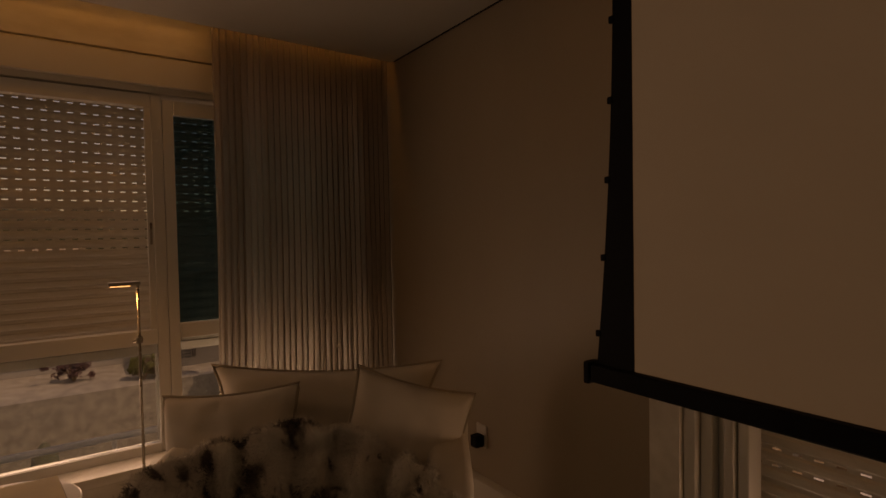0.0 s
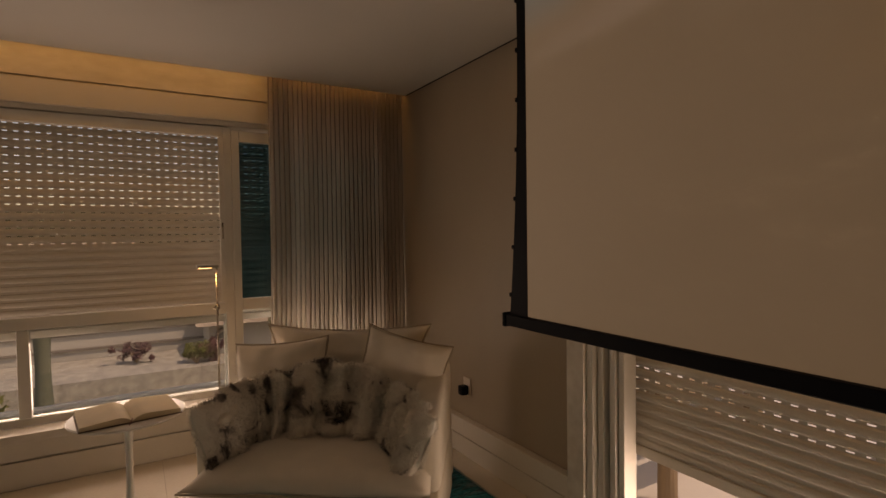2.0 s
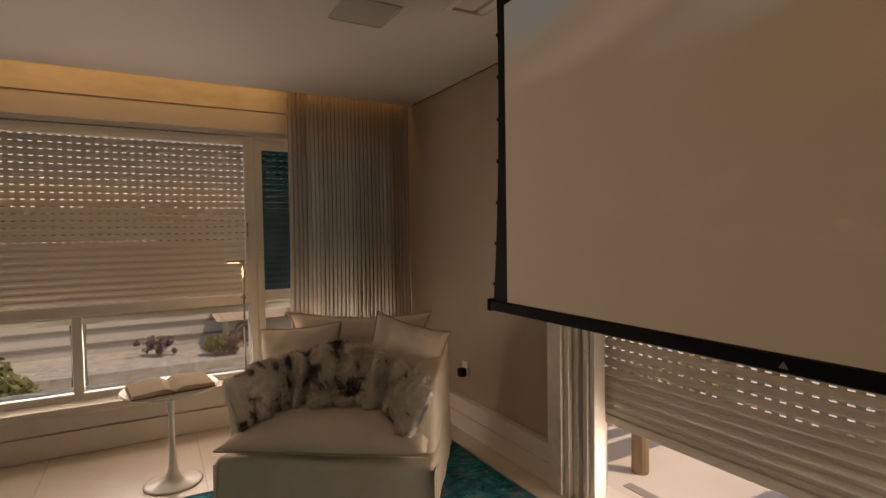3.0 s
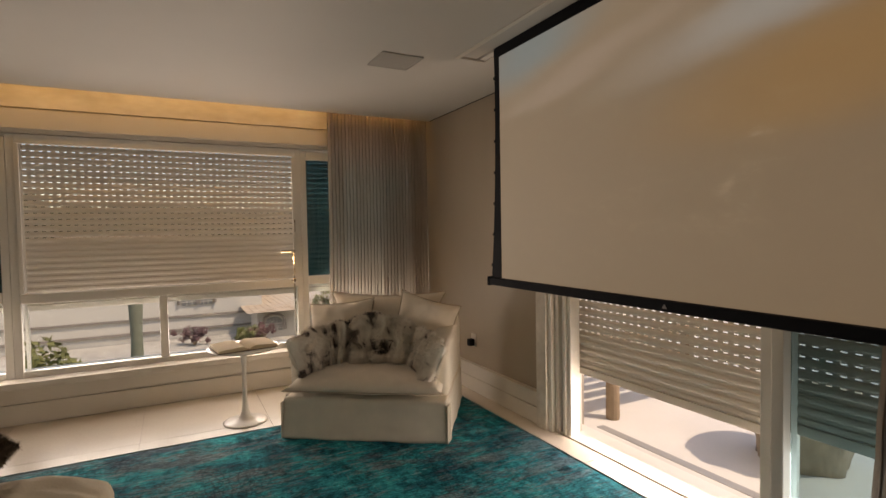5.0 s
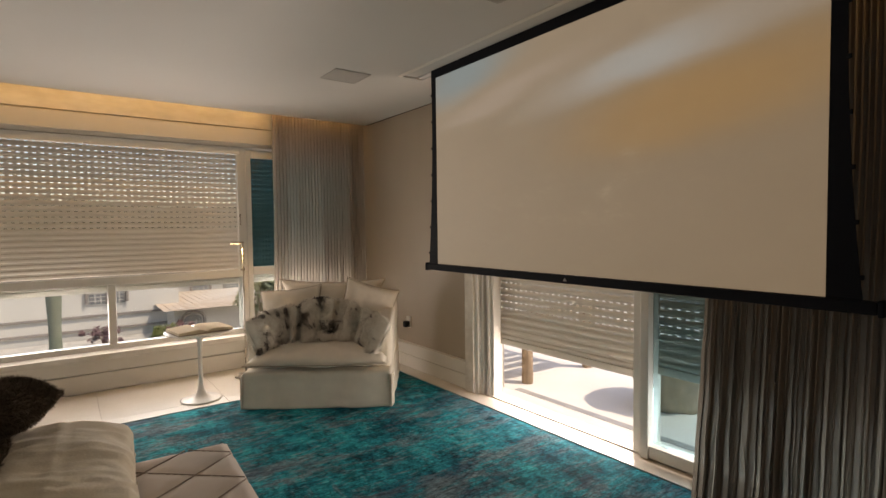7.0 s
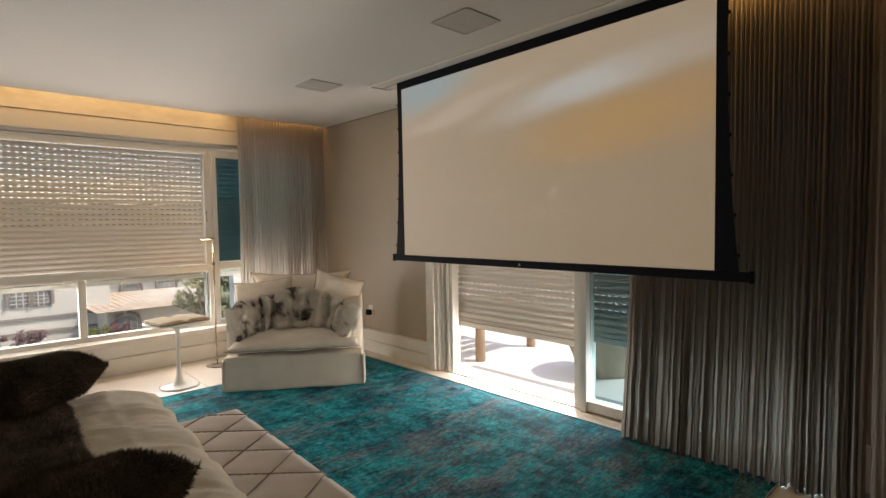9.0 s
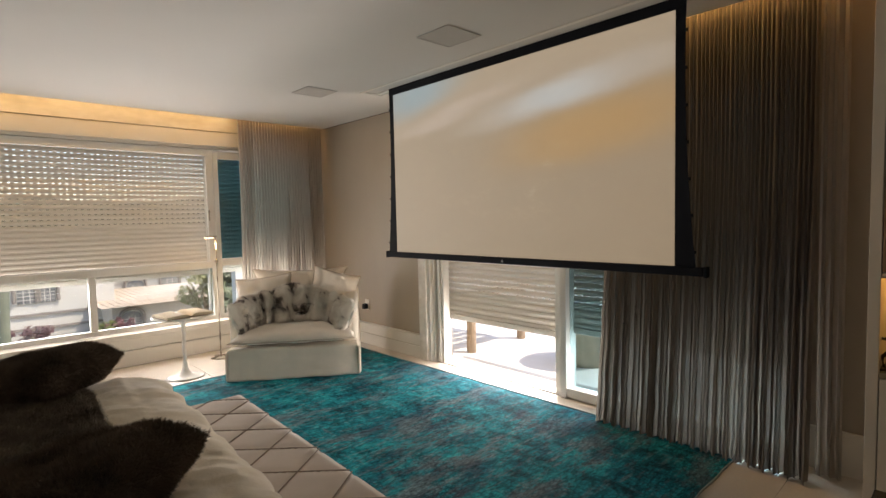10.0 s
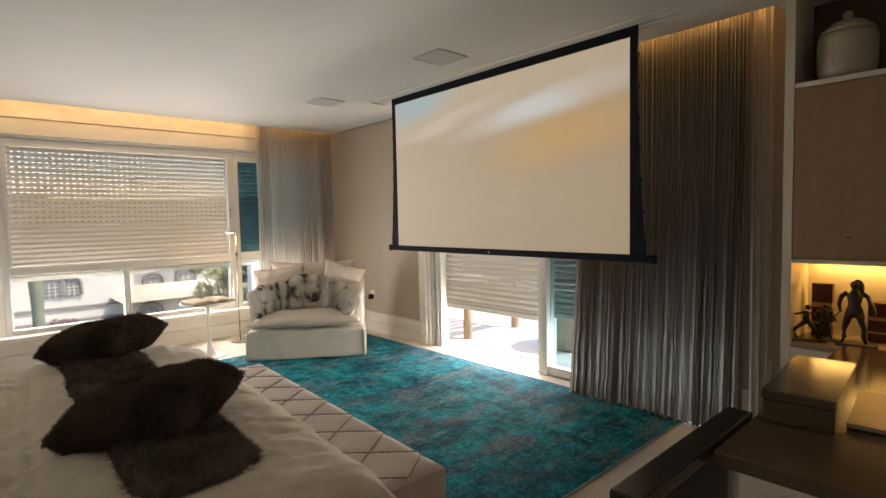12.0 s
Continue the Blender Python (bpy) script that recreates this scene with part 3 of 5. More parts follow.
# ---- rug ----
def rug_material():
    m = mat("overdyed_wool", (0.004, 0.075, 0.085), 0.92, vary=0.3, scale=5, grain=240, bump=0.5, spec=0.08)
    n, l = m.node_tree.nodes, m.node_tree.links
    b = n["Principled BSDF"]
    co = n.new("ShaderNodeTexCoord")

    def noise_node(scale, detail, stretch, rough=0.6):
        mp, t = n.new("ShaderNodeMapping"), n.new("ShaderNodeTexNoise")
        mp.inputs["Scale"].default_value = stretch
        t.inputs["Scale"].default_value, t.inputs["Detail"].default_value, t.inputs["Roughness"].default_value = scale, detail, rough
        l.new(co.outputs["Object"], mp.inputs[0])
        l.new(mp.outputs[0], t.inputs["Vector"])
        return t.outputs[0]

    def ramp(src, stops):
        r = n.new("ShaderNodeValToRGB")
        cr = r.color_ramp
        cr.elements[0].position, cr.elements[0].color = stops[0][0], (*stops[0][1], 1)
        cr.elements[1].position, cr.elements[1].color = stops[-1][0], (*stops[-1][1], 1)
        for p, c in stops[1:-1]:
            cr.elements.new(p).color = (*c, 1)
        l.new(src, r.inputs[0])
        return r.outputs[0]

    def mix(kind, fac, a, c):
        k = n.new("ShaderNodeMixRGB")
        k.blend_type = kind
        for i, v in enumerate((fac, a, c)):
            if isinstance(v, float):
                k.inputs[i].default_value = v
            elif isinstance(v, tuple):
                k.inputs[i].default_value = (*v, 1)
            else:
                l.new(v, k.inputs[i])
        return k.outputs[0]
    base = ramp(noise_node(4.2, 11, (1.4, 0.8, 1), 0.82), [(0.36, (0.002, 0.045, 0.065)), (0.43, (0.003, 0.15, 0.18)), (0.51, (0.005, 0.31, 0.37)), (0.64, (0.02, 0.52, 0.56))])
    worn = ramp(noise_node(1.25, 12, (0.8, 2.2, 1), 0.80), [(0.50, (0, 0, 0)), (0.57, (0.9, 0.9, 0.9))])
    col = mix("MIX", worn, base, (0.17, 0.235, 0.265))
    pale = ramp(noise_node(6.0, 9, (0.5, 2.4, 1), 0.78), [(0.54, (0, 0, 0)), (0.64, (0.75, 0.75, 0.75))])
    col = mix("MIX", pale, col, (0.26, 0.36, 0.37))
    wear = ramp(noise_node(7.0, 9, (2.6, 0.5, 1), 0.8), [(0.57, (0, 0, 0)), (0.66, (0.6, 0.6, 0.6))])
    col = mix("MIX", wear, col, (0.24, 0.32, 0.34))
    # the ghost of the old knotted pattern
    vor = n.new("ShaderNodeTexVoronoi")
    vor.feature, vor.inputs["Scale"].default_value = "DISTANCE_TO_EDGE", 30.0
    wob = n.new("ShaderNodeMixRGB")
    wob.inputs[0].default_value = 0.12
    nz = n.new("ShaderNodeTexNoise")
    nz.inputs["Scale"].default_value = 5.0
    l.new(co.outputs["Object"], wob.inputs[1])
    l.new(nz.outputs[1], wob.inputs[2])
    l.new(wob.outputs[0], vor.inputs["Vector"])
    line = ramp(vor.outputs[0], [(0.02, (0.50, 0.52, 0.56)), (0.17, (1, 1, 1))])
    patch = ramp(noise_node(1.1, 3, (1, 1, 1)), [(0.42, (0.0, 0.0, 0.0)), (0.58, (1, 1, 1))])
    col = mix("MULTIPLY", patch, col, line)
    thread = ramp(noise_node(46.0, 4, (0.5, 1.8, 1), 0.8), [(0.36, (0.35, 0.35, 0.35)), (0.50, (0.95, 0.95, 0.95)), (0.64, (1.5, 1.5, 1.5))])
    col = mix("MULTIPLY", 1.0, col, thread)
    deep = ramp(noise_node(2.6, 8, (0.9, 1.5, 1), 0.75), [(0.40, (0.35, 0.40, 0.50)), (0.53, (1, 1, 1))])
    col = mix("MULTIPLY", 0.85, col, deep)
    # the deeper dyed border, with the curtain's shade painted into it too
    sep = n.new("ShaderNodeSeparateXYZ")
    l.new(co.outputs["Object"], sep.inputs[0])
    rim = n.new("ShaderNodeMath")
    rim.operation = "MAXIMUM"
    for k, (axis, edge_at) in enumerate((("X", -0.245), ("Y", -4.90))):
        mr = n.new("ShaderNodeMapRange")
        mr.interpolation_type = "SMOOTHSTEP"
        l.new(sep.outputs[axis], mr.inputs[0])
        inward = -1 if k == 0 else 1
        mr.inputs["From Min"].default_value, mr.inputs["From Max"].default_value = edge_at + inward * 0.50, edge_at + inward * 0.40
        mr.inputs["To Min"].default_value, mr.inputs["To Max"].default_value = 0.0, 0.6
        l.new(mr.outputs[0], rim.inputs[k])
    col = mix("MULTIPLY", rim.outputs[0], col, (0.28, 0.50, 0.60))
    l.new(col, b.inputs["Base Color"])
    return m


RX0, RX1, RY0, RY1 = -4.3, -0.245, -4.90, -0.86
rug = thing("rug", pose(0, 0, 0), "large overdyed turquoise wool rug, worn to grey in patches", "rug")
bm = bmesh.new()
nx, ny = 60, 60
edge = random.Random(4)
jx = [[edge.uniform(-0.006, 0.006) for _ in range(ny + 1)] for _ in range(2)]
jy = [[edge.uniform(-0.006, 0.006) for _ in range(nx + 1)] for _ in range(2)]
vs = []
for i in range(nx + 1):
    col = []
    for j in range(ny + 1):
        x, y = RX0 + (RX1 - RX0) * i / nx, RY0 + (RY1 - RY0) * j / ny
        if i == 0 or i == nx:
            x += jx[0 if i == 0 else 1][j]
        if j == 0 or j == ny:
            y += jy[0 if j == 0 else 1][i]
        border = min(i, nx - i, j, ny - j)
        col.append(bm.verts.new((x, y, 0.004 if border == 0 else 0.011 + 0.0015 * noise.noise((x * 3, y * 3, 0)))))
    vs.append(col)
for i in range(nx):
    for j in range(ny):
        bm.faces.new((vs[i][j], vs[i + 1][j], vs[i + 1][j + 1], vs[i][j + 1]))
part("woven_field", bm, rug_material(), rug, smooth=True)
bm = bmesh.new()
for a, b in (((RX0, RY0), (RX1, RY0)), ((RX1, RY0), (RX1, RY1)), ((RX1, RY1), (RX0, RY1))):
    k = 50
    tube(bm, [(a[0] + (b[0] - a[0]) * i / k + edge.uniform(-0.003, 0.003), a[1] + (b[1] - a[1]) * i / k + edge.uniform(-0.003, 0.003), 0.006) for i in range(k + 1)], 0.0055, 6)
part("bound_edge", bm, mat("pale_binding", (0.30, 0.36, 0.36), 0.9, vary=0.3, grain=300), rug, "pale overcast binding")


# ---- cushions ----
def cushion_bm(w, h, d, pull=0.10, n=26, seed=0, crease=0.016):
    """A stuffed square cushion upright in xz, with drawn-out corners."""
    bm = bmesh.new()
    sides = []
    for s in (-1, 1):
        g = []
        for i in range(n + 1):
            row = []
            for j in range(n + 1):
                u, v = 2 * i / n - 1, 2 * j / n - 1
                x = w / 2 * u * (1 - pull * (1 - abs(u) ** 2) * 0 - pull * (1 - v * v) * abs(u))
                z = h / 2 * v * (1 - pull * (1 - u * u) * abs(v))
                t = d / 2 * ((1 - u ** 4) * (1 - v ** 4)) ** 0.55
                r = crease * (noise.noise((u * 2.6 + seed, v * 2.6, s * 3.0)) + 0.45 * noise.noise((u * 7 + seed, v * 7, s * 2.0))) * min(1.0, t / (d / 4 + 1e-6))
                row.append(bm.verts.new((x, s * t + r, z)))
            g.append(row)
        sides.append(g)
        for i in range(n):
            for j in range(n):
                f = (g[i][j], g[i + 1][j], g[i + 1][j + 1], g[i][j + 1])
                bm.faces.new(f if s < 0 else tuple(reversed(f)))
    bmesh.ops.remove_doubles(bm, verts=bm.verts[:], dist=0.0008)
    return bm


def rim_bm(w, h, pull, r, n=22):
    bm = bmesh.new()
    pts = []
    for k in range(4 * n):
        e, f = k // n, (k % n) / n * 2 - 1
        u, v = ((f, -1), (1, f), (-f, 1), (-1, -f))[e]
        pts.append((w / 2 * u * (1 - pull * (1 - v * v) * abs(u)), 0.0, h / 2 * v * (1 - pull * (1 - u * u) * abs(v))))
    tube(bm, pts + pts[:1], r, 6)
    return bm


def cushion(m, w, h, d, label, seed, group, name="throw_pillow", material=None, pull=0.10):
    c = thing(name, m, label, "cushion", group)
    part("cover", cushion_bm(w, h, d, pull, seed=seed), material or M_SOFA, c, smooth=True)
    part("piping", rim_bm(w, h, pull, 0.0075), M_PIPING, c, "darker corded edge", True)
    return c


def fur_bm(bm, count, length, seed, lean=(0, 0, 0)):
    """Short hairs standing off a surface, as thin tapered blades."""
    rnd = random.Random(seed)
    faces = [f for f in bm.faces if f.calc_area() > 1e-7]
    area_sum, acc = 0.0, []
    for f in faces:
        area_sum += f.calc_area()
        acc.append(area_sum)
    bm.normal_update()
    verts, tris = [], []
    for k in range(count):
        f = faces[min(len(faces) - 1, int(np.searchsorted(acc, rnd.random() * area_sum)))]
        c, a, b = [v.co for v in f.verts], rnd.random(), rnd.random()
        p = c[0].lerp(c[1], a).lerp(c[-1].lerp(c[2], a), b)
        d = (f.normal * 0.8 + Vector((rnd.uniform(-1, 1), rnd.uniform(-1, 1), rnd.uniform(-1, 1))) * 0.55 + Vector(lean)).normalized()
        s = d.orthogonal().normalized()
        s.rotate(Matrix.Rotation(rnd.uniform(0, 6.28), 3, d))
        ln, wd = length * rnd.uniform(0.6, 1.3), rnd.uniform(0.0010, 0.0022)
        i = len(verts)
        verts += [p - s * wd, p + s * wd, p + d * ln]
        tris.append((i, i + 1, i + 2))
    me = bpy.data.meshes.new("fur")
    me.from_pydata(verts, [], tris)
    return me


# ---- slipcovered armchair ----
CH = pose(-1.352, -1.487, 0.011, 0, 0, -35)
chair = thing("armchair", CH, "wide armchair in a loose cream linen slipcover on the rug", "armchair")


def soft(bm, amount, freq, seed=0.0):
    for v in bm.verts:
        p = v.co * freq
        v.co += amount * Vector((noise.noise(p + Vector((seed, 0, 0))), noise.noise(p + Vector((0, seed + 7, 0))), 0.6 * noise.noise(p + Vector((0, 0, seed + 13)))))
    return bm


def soft_box(x0, x1, y0, y1, z0, z1, bevel, cuts=9, amount=0.008, freq=5.0, seed=0.0):
    bm = B(x0, x1, y0, y1, z0, z1, bevel, 4)
    bmesh.ops.subdivide_edges(bm, edges=[e for e in bm.edges if e.calc_length() > 0.12], cuts=cuts, use_grid_fill=True)
    soft(bm, amount * 0.45, freq * 3.1, seed + 2)
    return soft(bm, amount, freq, seed)


bm = soft_box(-0.595, 0.595, 0.01, 1.0, 0.0, 0.30, 0.03, cuts=14, amount=0.011)
for v in bm.verts:                      # the skirt hangs a little outwards and waves at its hem
    low = max(0.0, 1 - v.co.z / 0.30)
    v.co.x *= 1 + 0.018 * low
    if v.co.y < 0.3:
        v.co.y -= 0.018 * low + 0.006 * low * math.sin(v.co.x * 21)
part("skirt", bm, M_SOFA, chair, smooth=True)
for sx in (-1, 1):
    bm = bmesh.new()
    for k in range(3):
        x = sx * (0.600 + 0.006 * k)
        box(bm, x - 0.004, x + 0.004, -0.012 + 0.03 * k, 0.02 + 0.03 * k, 0.012, 0.27, 0.003)
    part("corner_pleat", bm, M_SOFA, chair)
    bm = soft_box(min(sx * 0.425, sx * 0.595), max(sx * 0.425, sx * 0.595), 0.13, 0.99, 0.285, 0.655, 0.055, amount=0.008, seed=sx * 5)
    for v in bm.verts:
        up = max(0.0, (v.co.z - 0.30) / 0.355)
        v.co.z += 0.085 * up * max(0.0, min(1.0, (v.co.y - 0.13) / 0.8))
    part("arm", bm, M_SOFA, chair, smooth=True)
bm = soft_box(-0.59, 0.59, 0.78, 1.005, 0.285, 0.80, 0.06, amount=0.008, seed=9)
part("backrest", bm, M_SOFA, chair, smooth=True)
# seat cushion: full and boxy with pointed front corners
bm = cushion_bm(1.13, 0.92, 0.22, 0.035, 30, 2, 0.016)
for v in bm.verts:
    x, y, z = v.co
    v.co = (x, 0.40 + z, 0.378 + (-y) * (0.62 if y > 0 else 0.80) + 0.012 * noise.noise((x * 4, z * 4, 0)))
    if v.co.y > 0.16 and abs(v.co.x) > 0.46:
        v.co.x = math.copysign(0.46 + (abs(v.co.x) - 0.46) * 0.1, v.co.x)
seat = part("seat_cushion", bm, M_SOFA, chair, smooth=True)
bm = bmesh.new()
tube(bm, [(-0.46, 0.2, 0.373), (-0.565, -0.062, 0.368), (-0.3, -0.048, 0.362), (0.0, -0.046, 0.360), (0.3, -0.048, 0.362), (0.565, -0.062, 0.368), (0.46, 0.2, 0.373)], 0.006, 6)
part("piping", bm, M_PIPING, seat, "corded seam", True)

cushion(CH @ pose(-0.02, 0.83, 0.715, -14, 0, 0), 1.02, 0.50, 0.20, "long cream linen back cushion leaning on the armchair", 1, "armchair cushions", pull=0.16)
cushion(CH @ pose(-0.36, 0.655, 0.675, -16, -6, -4), 0.58, 0.46, 0.17, "cream linen cushion with dark piping, leaning in the armchair", 4, "armchair cushions")
cushion(CH @ pose(0.335, 0.645, 0.70, -18, 17, 8), 0.50, 0.48, 0.17, "cream linen cushion with dark piping, tipped on a corner", 6, "armchair cushions")


# spotted fur throw along the inside of the arms and back
def spotted_fur():
    m = mat("spotted_fur", (0.60, 0.55, 0.48), 0.9, vary=0.1, scale=8, grain=260, bump=0.7, spec=0.15, sheen=0.3)
    n, l = m.node_tree.nodes, m.node_tree.links
    b = n["Principled BSDF"]
    co, mp = n.new("ShaderNodeTexCoord"), n.new("ShaderNodeMapping")
    mp.inputs["Scale"].default_value = (1.5, 1.5, 1.1)
    l.new(co.outputs["Object"], mp.inputs[0])
    t = n.new("ShaderNodeTexNoise")
    t.inputs["Scale"].default_value, t.inputs["Detail"].default_value, t.inputs["Roughness"].default_value, t.inputs["Distortion"].default_value = 4.6, 3, 0.55, 0.8
    l.new(mp.outputs[0], t.inputs["Vector"])
    r = n.new("ShaderNodeValToRGB")
    cr = r.color_ramp
    cr.elements[0].position, cr.elements[0].color = 0.315, (0.035, 0.028, 0.025, 1)
    cr.elements[1].position, cr.elements[1].color = 0.62, (0.86, 0.82, 0.74, 1)
    for p, c in ((0.385, (0.16, 0.13, 0.11)), (0.445, (0.68, 0.62, 0.54))):
        cr.elements.new(p).color = (*c, 1)
    l.new(t.outputs[0], r.inputs[0])
    l.new(r.outputs[0], b.inputs["Base Color"])
    return m


M_SPOT = spotted_fur()
throw_pts = [(-0.515, 0.07, 0.40, 0.70), (-0.47, 0.22, 0.42, 0.72), (-0.415, 0.38, 0.44, 0.74), (-0.33, 0.45, 0.44, 0.765), (-0.22, 0.48, 0.44, 0.80), (-0.08, 0.49, 0.44, 0.83), (0.08, 0.48, 0.44, 0.83),
             (0.20, 0.455, 0.44, 0.80), (0.30, 0.40, 0.44, 0.745), (0.39, 0.31, 0.44, 0.72), (0.455, 0.20, 0.42, 0.69), (0.50, 0.05, 0.36, 0.665)]


def throw_bm():
    bm = bmesh.new()
    n, ring = 90, 26
    rows = []
    for i in range(n + 1):
        k = i / n * (len(throw_pts) - 1)
        a = min(int(k), len(throw_pts) - 2)
        f = k - a
        f = f * f * (3 - 2 * f) * 0.5 + f * 0.5
        x, y, z0, z1 = (p * (1 - f) + q * f for p, q in zip(throw_pts[a], throw_pts[a + 1]))
        x2, y2 = throw_pts[a + 1][0] - throw_pts[a][0], throw_pts[a + 1][1] - throw_pts[a][1]
        nrm = Vector((-y2, x2, 0)).normalized()          # towards the back of the seat
        end = min(1.0, min(i, n - i) / 3.0 + 0.25)
        row = []
        for j in range(ring):
            t = 2 * math.pi * j / ring
            zc, hh = (z0 + z1) / 2, (z1 - z0) / 2
            cz, cn = math.sin(t), math.cos(t)
            z = zc + hh * math.copysign(abs(cz) ** 0.7, cz)
            off = 0.055 * math.copysign(abs(cn) ** 0.8, cn) * end + 0.055 * (z - zc) / hh
            p = Vector((x, y, z)) + nrm * off
            q = p * 9.0
            p += nrm * 0.035 * noise.noise(q) + Vector((0, 0, 0.03 * noise.noise(q + Vector((5, 5, 5))) * max(0, cz)))
            p += nrm * (0.020 * math.sin(i * 0.62 + 3 * noise.noise(p * 4)))
            fold = max(math.exp(-((i / n - c) / 0.022) ** 2) for c in (0.335, 0.71))
            p += nrm * 0.06 * fold + Vector((0, 0, -0.05 * fold * max(0, cz)))
            if 0.335 < i / n < 0.71:
                p -= nrm * (0.022 * math.sin((z - z0) * 34 + 2.0 * noise.noise(p * 3)) + 0.02)
            row.append(bm.verts.new(p))
        rows.append(row)
    for a, b in zip(rows, rows[1:]):
        for j in range(ring):
            bm.faces.new((a[j], a[(j + 1) % ring], b[(j + 1) % ring], b[j]))
    bm.faces.new(rows[0])
    bm.faces.new(rows[-1])
    bmesh.ops.recalc_face_normals(bm, faces=bm.faces[:])
    return bm


fur_throw = thing("fur_throw", CH, "white fur throw with dark grey spots, tucked round the armchair seat", "throw")
hair = fur_bm(throw_bm(), 46000, 0.022, 3, (0, 0, -0.25))
hair.materials.append(M_SPOT)
part("hide", throw_bm(), M_SPOT, fur_throw, smooth=True)
piece("fur", hair, fur_throw, Matrix())

# ---- tulip side table and the book on it ----
table = thing("side_table", pose(-2.03, -0.60, 0.0), "white tulip side table with a round top and flared foot", "side table")
part("foot", lathe([(0.165, 0.0), (0.168, 0.006), (0.15, 0.012), (0.09, 0.022), (0.05, 0.042), (0.032, 0.075), (0.023, 0.13), (0.018, 0.22), (0.016, 0.34), (0.017, 0.44), (0.023, 0.51), (0.040, 0.555), (0.062, 0.573)], 36), M_TABLE, table, "flared trumpet foot and stem", True)
part("tabletop", lathe([(0.22, 0.5735), (0.262, 0.583), (0.272, 0.590), (0.272, 0.594), (0.266, 0.5985), (0.0005, 0.5985)], 44), M_TABLE, table, "round white top with a thin edge")
book = thing("open_book", pose(-2.03, -0.62, 0.5985, 0, 0, 8), "open book with cream pages lying on the side table", "book")
part("cover", B(-0.225, 0.225, -0.165, 0.165, 0.0, 0.005, 0.002), M_COVER, book, "dark brown cover boards")
for s in (-1, 1):
    bm = bmesh.new()
    k, rows = 14, []
    for i in range(k + 1):
        f = i / k
        x = s * 0.218 * f
        z = 0.0055 + 0.030 * (1 - (1 - min(1, f * 3.2)) ** 2) * (1 - 0.38 * f) + 0.004 * (1 - f)
        rows.append([bm.verts.new(c) for c in ((x, -0.158, 0.0052), (x, 0.158, 0.0052), (x, 0.158, z), (x, -0.158, z))])
    for a, b in zip(rows, rows[1:]):
        for j in range(4):
            bm.faces.new((a[j], a[(j + 1) % 4], b[(j + 1) % 4], b[j]))
    bm.faces.new(rows[0])
    bm.faces.new(rows[-1])
    part("page_block", bm, M_PAPER, book)
bm = bmesh.new()
tube(bm, [(0.0, -0.15, 0.018), (-0.01, -0.175, 0.008), (-0.02, -0.20, 0.003)], 0.0022, 6)
part("ribbon", bm, mat("red_ribbon", (0.16, 0.02, 0.02), 0.6), book)

# ---- reading lamp ----
lamp = thing("floor_lamp", pose(-1.525, -0.14, 0.0), "slim nickel reading lamp with a small flat head, switched on", "floor lamp")
part("foot", lathe([(0.105, 0.0), (0.108, 0.004), (0.104, 0.016), (0.012, 0.020)], 32), M_CHROME, lamp)
bm = bmesh.new()
tube(bm, [(0, 0, 0.018), (0, 0, 0.7), (0, 0, 1.325)], 0.0065, 10)
part("pole", bm, M_CHROME, lamp, smooth=True)
part("clamp", lathe([(0.010, 1.045), (0.014, 1.05), (0.014, 1.075), (0.010, 1.08)], 16), M_CHROME, lamp)
bm = bmesh.new()
tube(bm, [(0.014, 0, 1.062), (-0.028, -0.008, 1.06)], 0.006, 8)
part("knob", bm, M_CHROME, lamp)
bm = B(-0.115, 0.012, -0.022, 0.022, 1.318, 1.336, 0.005)
head_part = part("lamp_head", bm, M_CHROME, lamp)
part("diffuser", B(-0.108, -0.03, -0.016, 0.016, 1.3145, 1.3178), glow("lamp_diffuser", (1.0, 0.70, 0.38), 4.0), head_part, "glowing diffuser")
spot = new("reading_lamp_light", bpy.data.lights.new("reading_lamp_light", "AREA"))
spot.data.shape, spot.data.size, spot.data.size_y, spot.data.energy, spot.data.color = "RECTANGLE", 0.08, 0.03, LAMP, (1.0, 0.68, 0.36)
spot.matrix_world = look((-1.595, -0.14, 1.312), (-1.595, -0.13, 0.0))

# ---- socket, plug and cable by the armchair ----
sock = thing("wall_socket", pose(EC, -0.80, 0.46), "white wall socket with a black plug and charger in it", "socket")
part("plate", B(-0.010, -0.0008, -0.04, 0.04, -0.06, 0.06, 0.003), M_TRIM, sock)
part("plug", B(-0.065, -0.0105, -0.028, 0.026, -0.05, 0.012, 0.008), M_BLACK, sock, "black plug-in charger")
sock2 = thing("wall_socket", pose(EX, -5.33, 0.42), "white wall socket plate beside the long curtain", "socket")
part("plate", B(-0.010, -0.0008, -0.038, 0.038, -0.058, 0.058, 0.003), M_TRIM, sock2)

# ---- bench at the foot of the bed ----
BL, BD, BH = 2.12, 0.60, 0.40
bench = thing("bed_bench", pose(-2.385, -3.76, 0.0115, 0, 0, -3.0), "long upholstered blush velvet bench with a stitched diamond grid", "bench")


def in_groove(x, y):
    a, b = (y / 0.30 + x / 0.37), (y / 0.30 - x / 0.37)
    return min(abs(a - round(a)), abs(b - round(b)))


